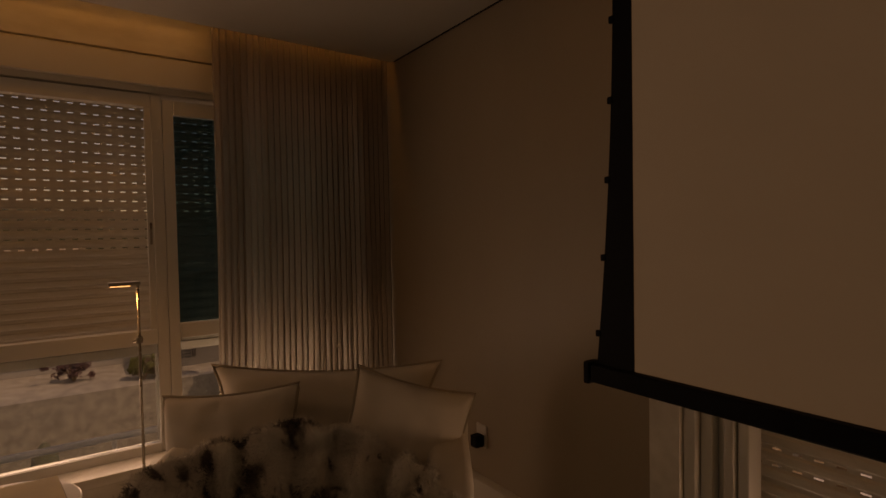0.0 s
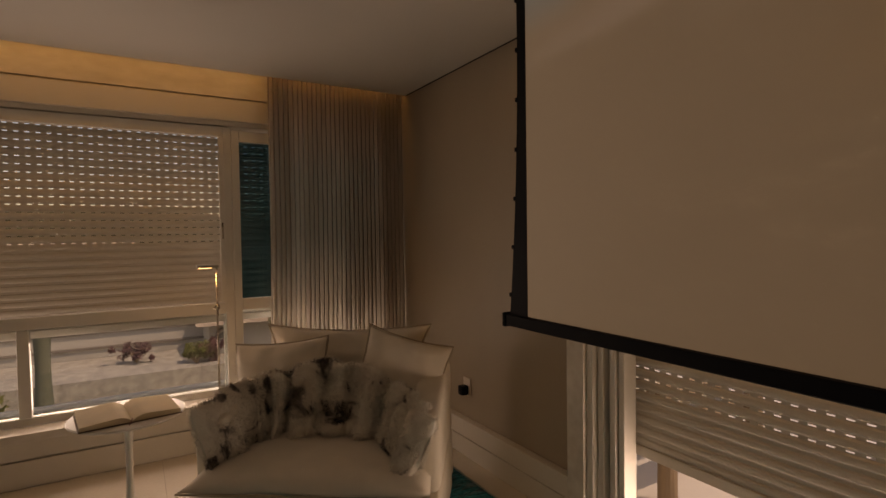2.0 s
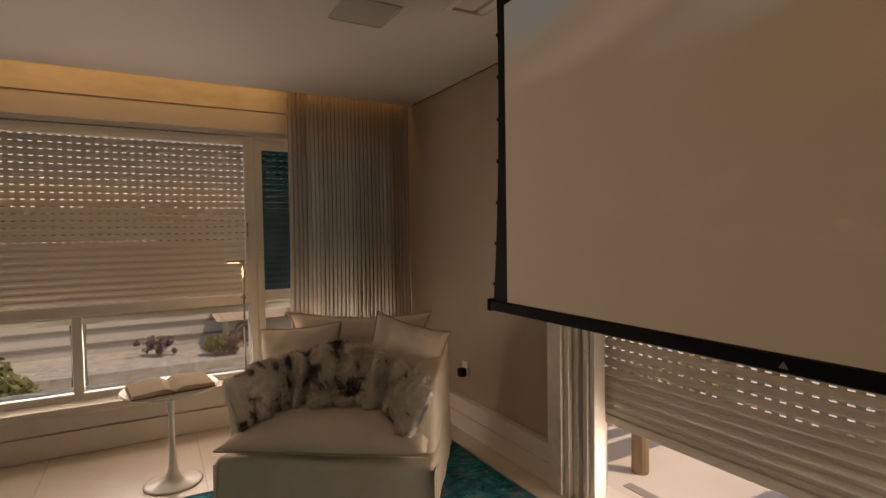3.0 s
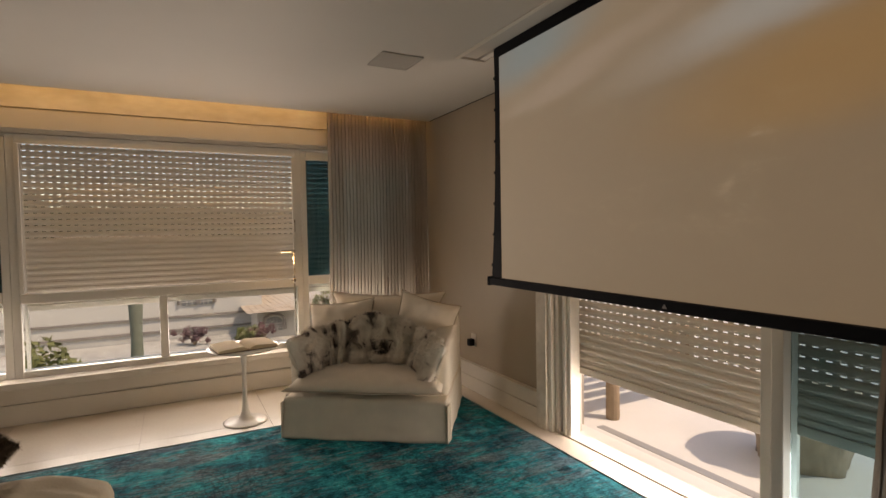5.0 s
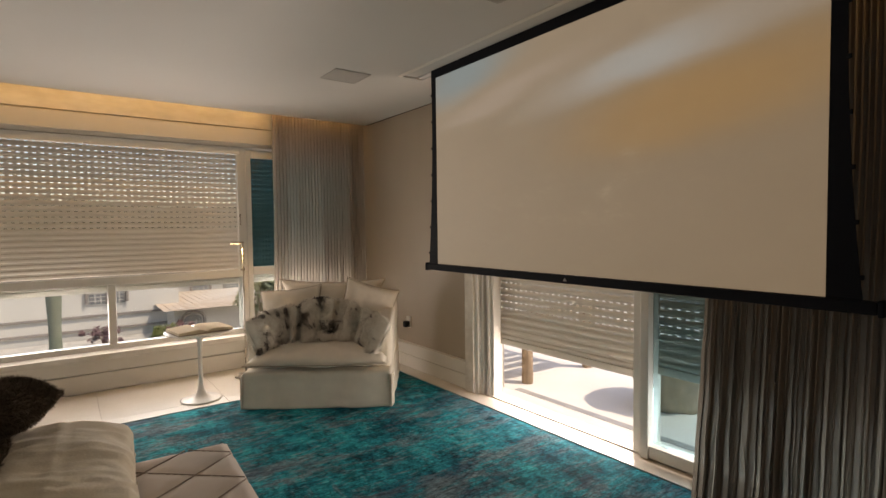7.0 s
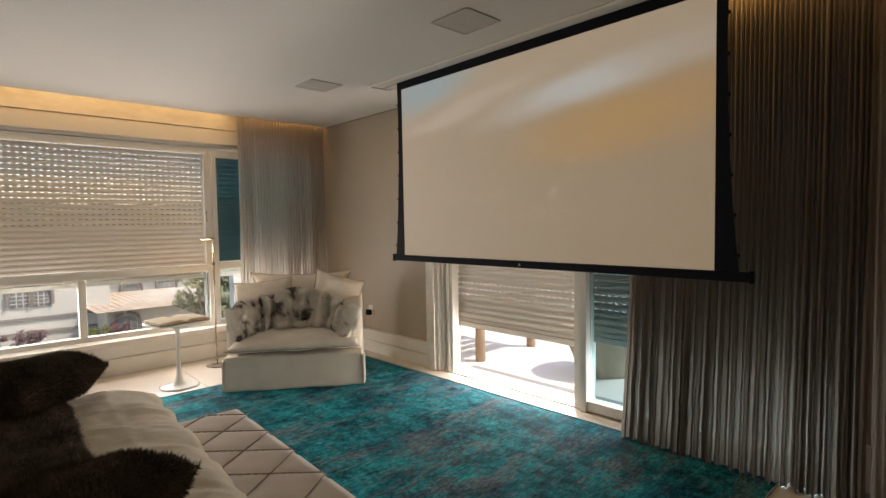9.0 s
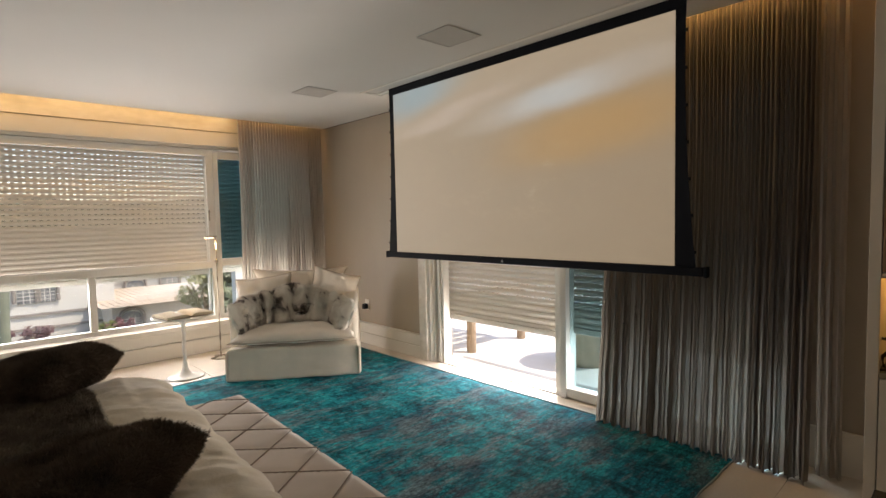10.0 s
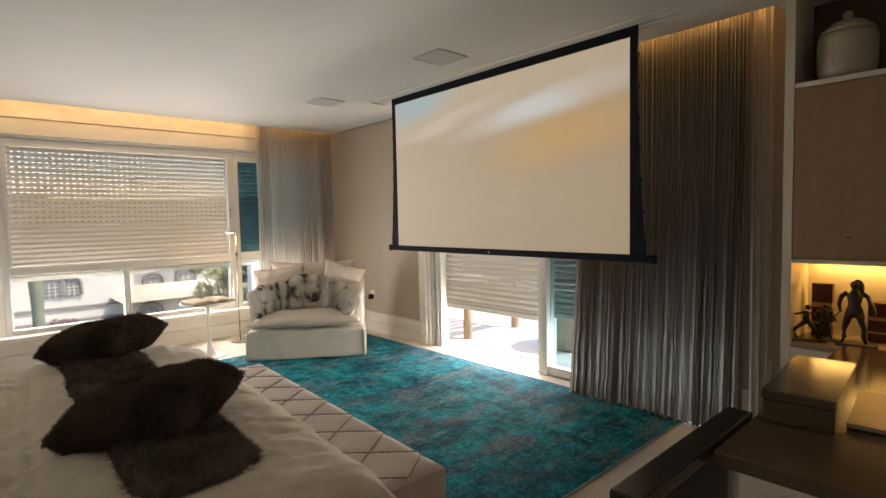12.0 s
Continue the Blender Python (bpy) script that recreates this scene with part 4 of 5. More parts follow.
bm = bmesh.new()
nu, nv = 26, 92
top = []
for i in range(nu + 1):
    row = []
    for j in range(nv + 1):
        x, y = -BD + BD * i / nu, -BL / 2 + BL * j / nv
        e = min(i, nu - i, j, nv - j)
        d = in_groove(x, y)
        z = BH - 0.008 * math.exp(-(d / 0.06) ** 2) + (-0.022 if e == 0 else -0.006 if e == 1 else 0.0)
        row.append(bm.verts.new((x, y, z)))
    top.append(row)
for i in range(nu):
    for j in range(nv):
        bm.faces.new((top[i][j], top[i + 1][j], top[i + 1][j + 1], top[i][j + 1]))
part("padded_top", bm, M_BENCH, bench, smooth=True)
bm = B(-BD, 0.0, -BL / 2, BL / 2, 0.0, BH - 0.021, 0.012, 3)
part("upholstered_base", bm, M_BENCH, bench)
bm = bmesh.new()
for s in (-1, 1):
    for k in range(-16, 17):
        pts = []
        for i in range(40):
            x = -BD + 0.012 + (BD - 0.024) * i / 39
            y = 0.30 * (k - s * x / 0.37)
            if abs(y) < BL / 2 - 0.012:
                pts.append((x, y, BH - 0.0035))
        if len(pts) > 2:
            tube(bm, pts, 0.0030, 5)
part("stitching", bm, M_STITCH, bench, "dark recessed seams in diamonds")

# ---- bed ----
bed = thing("bed", pose(-3.02, -3.85, 0.0115, 0, 0, -3.5), "wide bed made up with a cream quilted bedspread", "bed")
part("base", B(-2.25, -0.02, -1.16, 1.16, 0.0, 0.30, 0.02), M_BENCH, bed, "upholstered bed base")
part("mattress", B(-2.23, -0.02, -1.15, 1.15, 0.301, 0.585, 0.05, 4), M_TABLE, bed, "white mattress")


def spread_bm():
    """The quilted bedspread: over the top, down the foot and both sides."""
    bm = bmesh.new()
    nu, nv = 150, 200
    grid = []
    for i in range(nu + 1):
        row = []
        for j in range(nv + 1):
            u, v = i / nu * 2.55, (j / nv * 2 - 1) * 1.62     # from the pillows to the foot; across
            over_f, over_s = max(0.0, u - 2.20), max(0.0, abs(v) - 1.16)
            x = -2.22 + min(u, 2.20)
            y = math.copysign(min(abs(v), 1.16), v)
            z = 0.62
            if over_f:
                a = min(1.0, over_f / 0.27)
                x += 0.235 * math.sin(a * 1.57)
                z -= 0.12 * (1 - math.cos(a * 1.57)) + max(0.0, over_f - 0.27) * 0.92
            if over_s:
                a = min(1.0, over_s / 0.14)
                y += math.copysign(0.09 * math.sin(a * 1.57), v)
                z -= 0.09 * (1 - math.cos(a * 1.57)) + max(0.0, over_s - 0.14) * 0.97
            p = Vector((x, y, max(0.02, z)))
            # quilted squares up to the border seam, then a plain crinkled band
            seam = min(abs(u / 0.30 - round(u / 0.30)) * 0.30, abs(u - 1.46)) if u < 1.53 else 1.0
            seam2 = abs(v / 0.17 - round(v / 0.17)) * 0.17 if u < 1.46 else 1.0
            puff = 0.022 * (1 - math.exp(-(seam / 0.022) ** 2)) * (1 - 0.85 * math.exp(-(seam2 / 0.018) ** 2))
            wr = 0.014 * noise.noise((u * 5, v * 5, 1.0)) + 0.010 * noise.noise((u * 9, v * 17, 4.0)) + 0.006 * noise.noise((u * 18, v * 34, 6.0))
            if over_f or over_s:
                fold = 0.009 * min(1.0, (over_f + over_s) / 0.25) * math.sin((v if over_f else u) * 17 + 2 * noise.noise((u * 2, v * 2, 0)))
                p.x += fold * (1 if over_f else 0)
                p.y += math.copysign(fold, v) * (1 if over_s else 0)
                p.z += wr * 0.8 + (puff * 0.6 if z > 0.45 else 0)
                p.x += wr * (0.7 if over_f else 0)
            else:
                p.z += puff + wr
            row.append(bm.verts.new(p))
        grid.append(row)
    for a, b in zip(grid, grid[1:]):
        for j in range(nv):
            bm.faces.new((a[j], a[j + 1], b[j + 1], b[j]))
    return bm


spread = thing("bedspread", pose(-3.02, -3.85, 0.0115, 0, 0, -3.5), "cream quilted bedspread, softly creased, hanging over the bed's foot", "bedspread")
quilt = part("quilt", spread_bm(), M_BED, spread, smooth=True)
foot_edge = [v.co.copy() for v in quilt.data.vertices][-201:]
bm = bmesh.new()
tube(bm, foot_edge, 0.007, 6)
part("hem", bm, M_PIPING, spread, "corded hem of the bedspread", True)


# dark fur runner and two fur cushions
def runner_bm():
    bm = bmesh.new()
    nu, nv = 26, 90
    lay = []
    for s in (0, 1):
        g = []
        for i in range(nu + 1):
            row = []
            for j in range(nv + 1):
                u, v = i / nu, j / nv
                x = -3.56 + 0.38 * u + 0.03 * (v < 0.5) * (1 - 2 * v) + 0.03 * noise.noise((v * 4, 0, s))
                y = -2.68 - (2.12 - 0.10 * (2 * u - 1) ** 4) * v + 0.03 * noise.noise((u * 3, 2.0, v))
                e = min(i, nu - i, j, nv - j)
                z = 0.652 + (0.028 if s else 0.0) * min(1.0, e / 2.0) + 0.012 * noise.noise((x * 6, y * 6, 0)) + (0.02 if s else 0) * abs(noise.noise((x * 9, y * 9, 3)))
                row.append(bm.verts.new((x, y, z)))
            g.append(row)
        lay.append(g)
        for i in range(nu):
            for j in range(nv):
                f = (g[i][j], g[i + 1][j], g[i + 1][j + 1], g[i][j + 1])
                bm.faces.new(f)
    bmesh.ops.recalc_face_normals(bm, faces=bm.faces[:])
    for f in bm.faces:
        if f.normal.z < 0:
            f.normal_flip()
    return bm


runner = thing("fur_runner", pose(0, 0, 0.004), "dark brown fur runner laid across the foot of the bed", "throw")
hair = fur_bm(runner_bm(), 60000, 0.026, 8, (0.2, -0.2, -0.3))
hair.materials.append(M_RUNNER)
part("hide", runner_bm(), M_RUNNER, runner, smooth=True)
piece("fur", hair, runner, Matrix())


def fur_cushion(m, w, h, d, label, seed):
    c = thing("fur_cushion", m, label, "cushion", "fur cushions on the bed")
    hair = fur_bm(cushion_bm(w, h, d, 0.05, 18, seed, 0.02), 52000, 0.019, seed)
    hair.materials.append(M_FUR)
    part("cover", cushion_bm(w, h, d, 0.05, 18, seed, 0.02), M_FUR, c, smooth=True)
    piece("fur", hair, c, Matrix())
    return c


fur_cushion(pose(-3.31, -2.80, 0.765, 83, -6, 4) @ pose(0, 0, 0, 0, 42, 0), 0.49, 0.48, 0.20, "dark brown fur cushion lying on the bed runner", 21)
fur_cushion(pose(-3.375, -4.185, 0.745, 83, -7, 3) @ pose(0, 0, 0, 0, 44, 0), 0.51, 0.50, 0.21, "dark brown fur cushion propped on the bed runner", 22)

# ---- built-in cabinet, desk and what stands on them ----
CX = -0.455
cab = thing("wall_cabinet", pose(0, 0, 0), "tall built-in cabinet with a lit display niche and veneered doors", "cabinet")
part("side_panel", B(CX, EX - 0.001, -5.562, -5.515, 0.0, 2.648, 0.003), M_CABINET, cab, "cream lacquered end panel")
part("back_panel", B(-0.075, EX - 0.001, -8.15, -5.563, 0.0, 2.648), M_CABINET, cab)
part("dark_back", B(-0.083, -0.0755, -8.15, -5.563, 2.142, 2.648), M_COVER, cab, "dark brown back of the open top shelf")
part("upper_shelf", B(CX + 0.002, -0.084, -8.15, -5.5635, 2.112, 2.141, 0.003), M_CABINET, cab)
part("niche_top", B(CX + 0.002, -0.076, -8.15, -5.5635, 1.148, 1.172, 0.003), M_CABINET, cab)
for i in range(3):
    y1 = -5.566 - i * 0.80
    d = part("cabinet_door", B(CX, CX + 0.022, y1 - 0.794, y1, 1.176, 2.108, 0.003), M_WOOD, cab, "plain oak-veneered door")
    part("key_plate", B(CX - 0.003, CX - 0.0005, y1 - 0.262, y1 - 0.242, 1.290, 1.297), M_DARK, d)
    part("lower_door", B(CX, CX + 0.022, y1 - 0.794, y1, 0.08, 0.668, 0.003), M_CABINET, cab)
part("plinth", B(CX + 0.04, -0.076, -8.15, -5.5635, 0.0, 0.078), M_DARK, cab)
part("niche_floor", B(CX + 0.001, -0.076, -8.15, -5.5635, 0.672, 0.700, 0.003), mat("polished_stone", (0.30, 0.24, 0.15), 0.06, vary=0.04, scale=2, grain=50, bump=0.0), cab, "mirror-polished niche floor")
part("led_strip", B(-0.124, -0.114, -8.1, -5.60, 1.140, 1.1475), M_LED, cab, "warm light strip under the shelf")

jar = thing("lidded_jar", pose(-0.29, -5.762, 2.1412), "cream glazed ceramic jar with a domed lid on the top shelf", "jar")
M_JAR = mat("crackled_glaze", (0.42, 0.35, 0.26), 0.3, vary=0.12, scale=7, grain=60, bump=0.05)
part("body", lathe([(0.108, 0.0), (0.124, 0.012), (0.133, 0.07), (0.135, 0.19), (0.131, 0.235), (0.112, 0.250)], 36), M_JAR, jar, smooth=True)
part("lid", lathe([(0.116, 0.251), (0.126, 0.258), (0.116, 0.272), (0.072, 0.308), (0.030, 0.326), (0.018, 0.334), (0.025, 0.352), (0.015, 0.367), (0.002, 0.370)], 36), M_JAR, jar, smooth=True)


def figure(name, m, h, pose_kind, label):
    """A small plain statuette on a plate, one mesh."""
    bm = bmesh.new()
    s = h
    if pose_kind == "stand":
        box(bm, -0.20 * s, 0.28 * s, -0.16 * s, 0.16 * s, 0.0, 0.035 * s, 0.01 * s)
        for sx in (-1, 1):
            tube(bm, [(0.14 * s * sx, 0, 0.03 * s), (0.115 * s * sx, 0.01 * s, 0.12 * s), (0.115 * s * sx, 0, 0.24 * s), (0.06 * s * sx, 0, 0.46 * s)], [0.022 * s, 0.036 * s, 0.034 * s, 0.060 * s], 10)
            tube(bm, [(0.085 * s * sx, 0, 0.775 * s), (0.155 * s * sx, 0, 0.72 * s), (0.185 * s * sx, 0.01 * s, 0.60 * s), (0.17 * s * sx, 0.05 * s, 0.48 * s)], [0.040 * s, 0.034 * s, 0.026 * s, 0.020 * s], 8)
        tube(bm, [(0, 0, 0.42 * s), (0, 0, 0.52 * s), (0, 0, 0.60 * s), (0, 0, 0.72 * s), (0, 0, 0.79 * s), (0, 0, 0.86 * s)], [0.115 * s, 0.105 * s, 0.072 * s, 0.100 * s, 0.060 * s, 0.030 * s], 12)
        bmesh.ops.create_uvsphere(bm, u_segments=12, v_segments=8, radius=0.062 * s, matrix=Matrix.Translation((0, 0, 0.89 * s)))
        bmesh.ops.create_uvsphere(bm, u_segments=12, v_segments=8, radius=0.080 * s, matrix=Matrix.Translation((0.030 * s, 0.035 * s, 0.85 * s)) @ Matrix.Diagonal((1.0, 0.7, 1.55, 1)))
        bmesh.ops.create_cone(bm, segments=24, radius1=0.13 * s, radius2=0.11 * s, depth=0.03 * s, cap_ends=True, matrix=Matrix.Translation((0.21 * s, -0.04 * s, 0.60 * s)) @ Matrix.Rotation(1.25, 4, "Y"))
        tube(bm, [(-0.17 * s, -0.05 * s, 0.48 * s), (-0.36 * s, -0.14 * s, 0.30 * s)], [0.012 * s, 0.005 * s], 6)
    else:
        box(bm, -0.38 * s, 0.40 * s, -0.20 * s, 0.20 * s, 0.0, 0.05 * s, 0.012 * s)
        tube(bm, [(-0.26 * s, 0, 0.05 * s), (-0.30 * s, 0, 0.28 * s), (-0.06 * s, 0, 0.50 * s)], [0.035 * s, 0.045 * s, 0.07 * s], 8)
        tube(bm, [(0.28 * s, 0, 0.05 * s), (0.16 * s, 0, 0.30 * s), (0.02 * s, 0, 0.50 * s)], [0.035 * s, 0.045 * s, 0.07 * s], 8)
        tube(bm, [(-0.02 * s, 0, 0.46 * s), (-0.04 * s, 0, 0.64 * s), (-0.02 * s, 0, 0.80 * s)], [0.09 * s, 0.085 * s, 0.06 * s], 10)
        bmesh.ops.create_uvsphere(bm, u_segments=12, v_segments=8, radius=0.075 * s, matrix=Matrix.Translation((0.0, 0, 0.90 * s)))
        tube(bm, [(-0.08 * s, 0, 0.76 * s), (-0.26 * s, 0, 0.70 * s), (-0.42 * s, 0, 0.74 * s)], [0.04 * s, 0.03 * s, 0.022 * s], 8)
        tube(bm, [(0.05 * s, 0, 0.76 * s), (0.20 * s, -0.02 * s, 0.68 * s), (0.22 * s, -0.08 * s, 0.84 * s)], [0.04 * s, 0.03 * s, 0.022 * s], 8)
    me = mesh(name, bm, mat(name + "_paint", (0.012, 0.008, 0.007), 0.5, vary=0.5, scale=22, grain=80, second=(0.028, 0.015, 0.012)), True)
    f = tagged(new(name, me), label, "figurine", "niche figurines")
    f.matrix_basis = m
    return f


figure("figurine", pose(-0.36, -5.625, 0.7005, 0, 0, -75), 0.21, "lunge", "small dark painted figurine in a lunging stance")
figure("figurine", pose(-0.29, -5.69, 0.7005, 0, 0, -80), 0.22, "stand", "small dark painted figurine standing in the niche")
figure("figurine", pose(-0.33, -5.83, 0.7005, 0, 0, -85), 0.37, "stand", "tall dark painted figurine with a round shield")


def red_box(m, w, d, h, label):
    b = thing("gift_box", m, label, "box", "niche boxes")
    part("body", B(-w / 2, w / 2, -d / 2, d / 2, 0, h, 0.002), mat("red_card", (0.07, 0.008, 0.006), 0.5, vary=0.2, scale=12), b)
    part("printed_band", B(-w / 2 - 0.001, w / 2 + 0.001, -d / 2 - 0.001, d / 2 + 0.001, h * 0.55, h * 0.64), mat("ochre_print", (0.42, 0.26, 0.10), 0.5), b)
    part("printed_band", B(-w / 2 - 0.001, w / 2 + 0.001, -d / 2 - 0.001, d / 2 + 0.001, h * 0.22, h * 0.27), mat("ochre_print", (0.42, 0.26, 0.10), 0.5), b)


red_box(pose(-0.17, -5.655, 0.7005), 0.05, 0.10, 0.31, "tall red cardboard box standing at the niche's back")
red_box(pose(-0.15, -5.95, 0.7005), 0.06, 0.17, 0.22, "red cardboard box with pale print in the niche")

# desk that runs out from the cabinet
DZ = 0.72
desk = thing("desk", pose(0, 0, 0), "brown lacquered desk running out from the cabinet", "desk")
part("desktop", B(-2.235, CX - 0.002, -6.75, -5.803, DZ - 0.045, DZ, 0.004), M_DESK, desk, "glossy brown top")
part("leg_panel", B(-0.62, -0.56, -6.70, -5.80, 0.0, DZ - 0.046, 0.003), M_DESK, desk)
part("leg", B(-2.10, -2.02, -6.70, -6.62, 0.0, DZ - 0.046, 0.004), M_DARK, desk)
part("drawer_box", B(-1.45, -0.95, -6.60, -5.90, DZ - 0.19, DZ - 0.046, 0.004), M_DARK, desk)
cs = thing("storage_box", pose(-1.585, -5.912, DZ + 0.0005, 0, 0, 4), "flat brown leather-covered box lying on the desk", "box")
part("body", B(-0.285, 0.285, -0.10, 0.10, 0.0, 0.075, 0.004), M_DESK, cs)
part("lid", B(-0.289, 0.289, -0.104, 0.104, 0.0775, 0.110, 0.005), M_DESK, cs, "lid with a thin shadow line")
lt = thing("notebook_computer", pose(-1.55, -6.17, DZ + 0.0005, 0, 0, 4), "closed silver-beige notebook computer on the desk", "computer")
part("base", B(-0.21, 0.21, -0.14, 0.14, 0.003, 0.013, 0.004), M_CHROME, lt)
part("lid", B(-0.21, 0.21, -0.14, 0.14, 0.0135, 0.020, 0.003), mat("beige_metal", (0.40, 0.33, 0.25), 0.4, metal=0.5), lt)

# clear screen beside the desk, with a dark rail along its top
guard = thing("glass_screen", pose(0, 0, 0), "low clear glass screen with a dark rail beside the desk", "glass screen")
part("rail", B(-2.68, -1.85, -5.797, -5.712, 0.69, 0.732, 0.006), M_DARK, guard, "dark lacquered top rail")
p = part("pane", B(-2.67, -1.86, -5.760, -5.752, 0.012, 0.689), M_GLASS, guard)
p.visible_shadow = False
part("floor_channel", B(-2.68, -1.85, -5.768, -5.744, 0.0005, 0.0115), M_CHROME, guard)

# ---- terrace ----
M_TERRACE = mat("pale_terrace_stone", (0.62, 0.60, 0.56), 0.7, vary=0.06, scale=2, grain=90, bump=0.1)
M_TIMBER = mat("weathered_timber", (0.30, 0.215, 0.135), 0.7, vary=0.2, scale=3, grain=60, bump=0.3, stretch=(4, 4, 0.5))
terrace = setting("terrace", B(0.22, 6.5, -9.0, 4.0, -0.30, -0.05), M_TERRACE, "pale stone terrace in full daylight", "terrace")
part("threshold", B(0.001, 0.219, -5.15, -1.94, -0.28, -0.006, 0.003), M_TERRACE, terrace)
part("drain_grate", B(0.36, 0.43, -5.1, -1.98, -0.0499, -0.0465), mat("grate_metal", (0.36, 0.35, 0.33), 0.5, metal=0.3), terrace, "thin drain channel along the door")
bm = B(6.3, 6.5, -9.0, 4.0, -0.05, 0.85)
box(bm, 0.22, 6.3, 3.8, 4.0, -0.05, 0.85)
box(bm, 0.22, 6.3, -9.0, -8.8, -0.05, 0.85)
part("parapet", bm, M_TERRACE, terrace)

tab = thing("terrace_daybed", pose(1.05, -1.36, -0.05, 0, 0, 0), "weathered timber daybed frame with pale woven sides", "outdoor furniture")
for x in (-0.45, 0.45):
    for y in (-0.55, 1.15):
        part("leg", lathe([(0.052, 0.0), (0.055, 0.02), (0.05, 0.60), (0.048, 0.62)], 14, x, y), M_TIMBER, tab)
for y in (-0.55, 1.15):
    part("rail", B(-0.40, 0.40, y - 0.03, y + 0.03, 0.44, 0.50, 0.006), M_TIMBER, tab)
    part("top_rail", B(-0.56, 0.52, y - 0.07, y + 0.06, 0.621, 0.68, 0.006), M_TIMBER, tab)
for x in (-0.45, 0.45):
    part("rail", B(x - 0.03, x + 0.03, -0.50, 1.10, 0.36, 0.42, 0.006), M_TIMBER, tab)
for i in range(9):
    y = -0.42 + i * 0.18
    part("slat", B(-0.50, 0.48, y - 0.06, y + 0.06, 0.421, 0.445, 0.004), mat("bleached_rope", (0.55, 0.50, 0.42), 0.8) if i == 0 else bpy.data.materials["bleached_rope"], tab)

stump = thing("stump_table", pose(1.10, -3.06, -0.05), "bleached tree-stump table with a rough grooved side", "stump table")
bm = bmesh.new()
rings = []
for k in range(9):
    f = k / 8
    ring = []
    for i in range(40):
        a = 2 * math.pi * i / 40
        r = 0.25 + 0.13 * f ** 1.6 + 0.035 * noise.noise((math.cos(a) * 2.2, math.sin(a) * 2.2, f * 1.2)) + 0.022 * noise.noise((math.cos(a) * 7, math.sin(a) * 7, f * 2))
        ring.append(bm.verts.new((r * math.cos(a), r * math.sin(a), 0.44 * f + 0.008 * noise.noise((a, f * 3, 5)))))
    rings.append(ring)
for a, b in zip(rings, rings[1:]):
    for i in range(40):
        bm.faces.new((a[i], a[(i + 1) % 40], b[(i + 1) % 40], b[i]))
bm.faces.new(reversed(rings[0]))
bm.faces.new(rings[-1])
part("trunk_block", bm, mat("bleached_stump", (0.36, 0.29, 0.21), 0.8, vary=0.25, scale=5, grain=40, bump=0.5, stretch=(5, 5, 0.8)), stump, smooth=True)

# ---- outside the north windows ----
M_STUCCO = mat("white_stucco", (0.52, 0.485, 0.43), 0.85, vary=0.05, scale=1.2, grain=60, bump=0.15)
M_TILE = mat("clay_tiles", (0.46, 0.36, 0.27), 0.8, vary=0.25, scale=2.5, grain=30, bump=0.3)
M_GROUND = mat("garden_ground", (0.17, 0.16, 0.09), 0.95, vary=0.3, scale=0.4, grain=12, bump=0.4, second=(0.26, 0.24, 0.16))
M_WINDOW = mat("far_glazing", (0.20, 0.20, 0.195), 0.15, vary=0.2, grain=20)
M_MOULD = mat("stone_moulding", (0.22, 0.19, 0.165), 0.8, vary=0.08, grain=40)
M_CACTUS = mat("cactus_skin", (0.19, 0.20, 0.145), 0.8, vary=0.2, scale=6, grain=50, bump=0.3)
GZ = -4.2
setting("ground", B(-400, 400, 0.9, 700, GZ - 0.3, GZ), M_GROUND, "dry garden ground falling away below the house", "ground")
own = setting("ledge", B(-8.0, 0.3, 0.621, 1.05, -4.2, 0.10), M_STUCCO, "white stucco ledge outside the windows", "ledge")
rail = thing("balcony_railing", pose(0, 0, 0), "white tubular metal railing outside the window", "railing")
M_RAIL = mat("white_metal", (0.78, 0.78, 0.76), 0.4, vary=0.03)
bm = bmesh.new()
tube(bm, [(-8, 0.98, 0.27), (-1.2, 0.98, 0.27)], 0.022, 8)
part("handrail", bm, M_RAIL, rail)
for i in range(7):
    bm = bmesh.new()
    tube(bm, [(-7.6 + i * 1.0, 0.98, 0.10), (-7.6 + i * 1.0, 0.98, 0.26)], 0.014, 8)
    part("post", bm, M_RAIL, rail)


def tile_roof(parent, corners, rows, material):
    """A pitched plane of barrel tiles between an eave pair and a ridge pair."""
    e0, e1, r0, r1 = (Vector(c) for c in corners)
    up = ((e1 - e0).cross(r0 - e0)).normalized()
    if up.z < 0:
        up = -up
    bm = bmesh.new()
    nu = max(8, int((e1 - e0).length / 0.11))
    under = None
    for k in range(rows):
        a, b = k / rows, (k + 1) / rows
        top, bot = [], []
        for i in range(nu + 1):
            f = i / nu
            lift = 0.008 * (0.5 + 0.5 * math.cos(math.pi * i))
            top.append(bm.verts.new(e0.lerp(e1, f).lerp(r0.lerp(r1, f), b) + up * lift))
            bot.append(bm.verts.new(e0.lerp(e1, f).lerp(r0.lerp(r1, f), a) + up * (lift + 0.015)))
        for i in range(nu):
            bm.faces.new((bot[i], bot[i + 1], top[i + 1], top[i]))
            if under:
                bm.faces.new((under[i], under[i + 1], bot[i + 1], bot[i]))
        under = top
    part("roof", bm, material, parent, "faded clay barrel tiles")


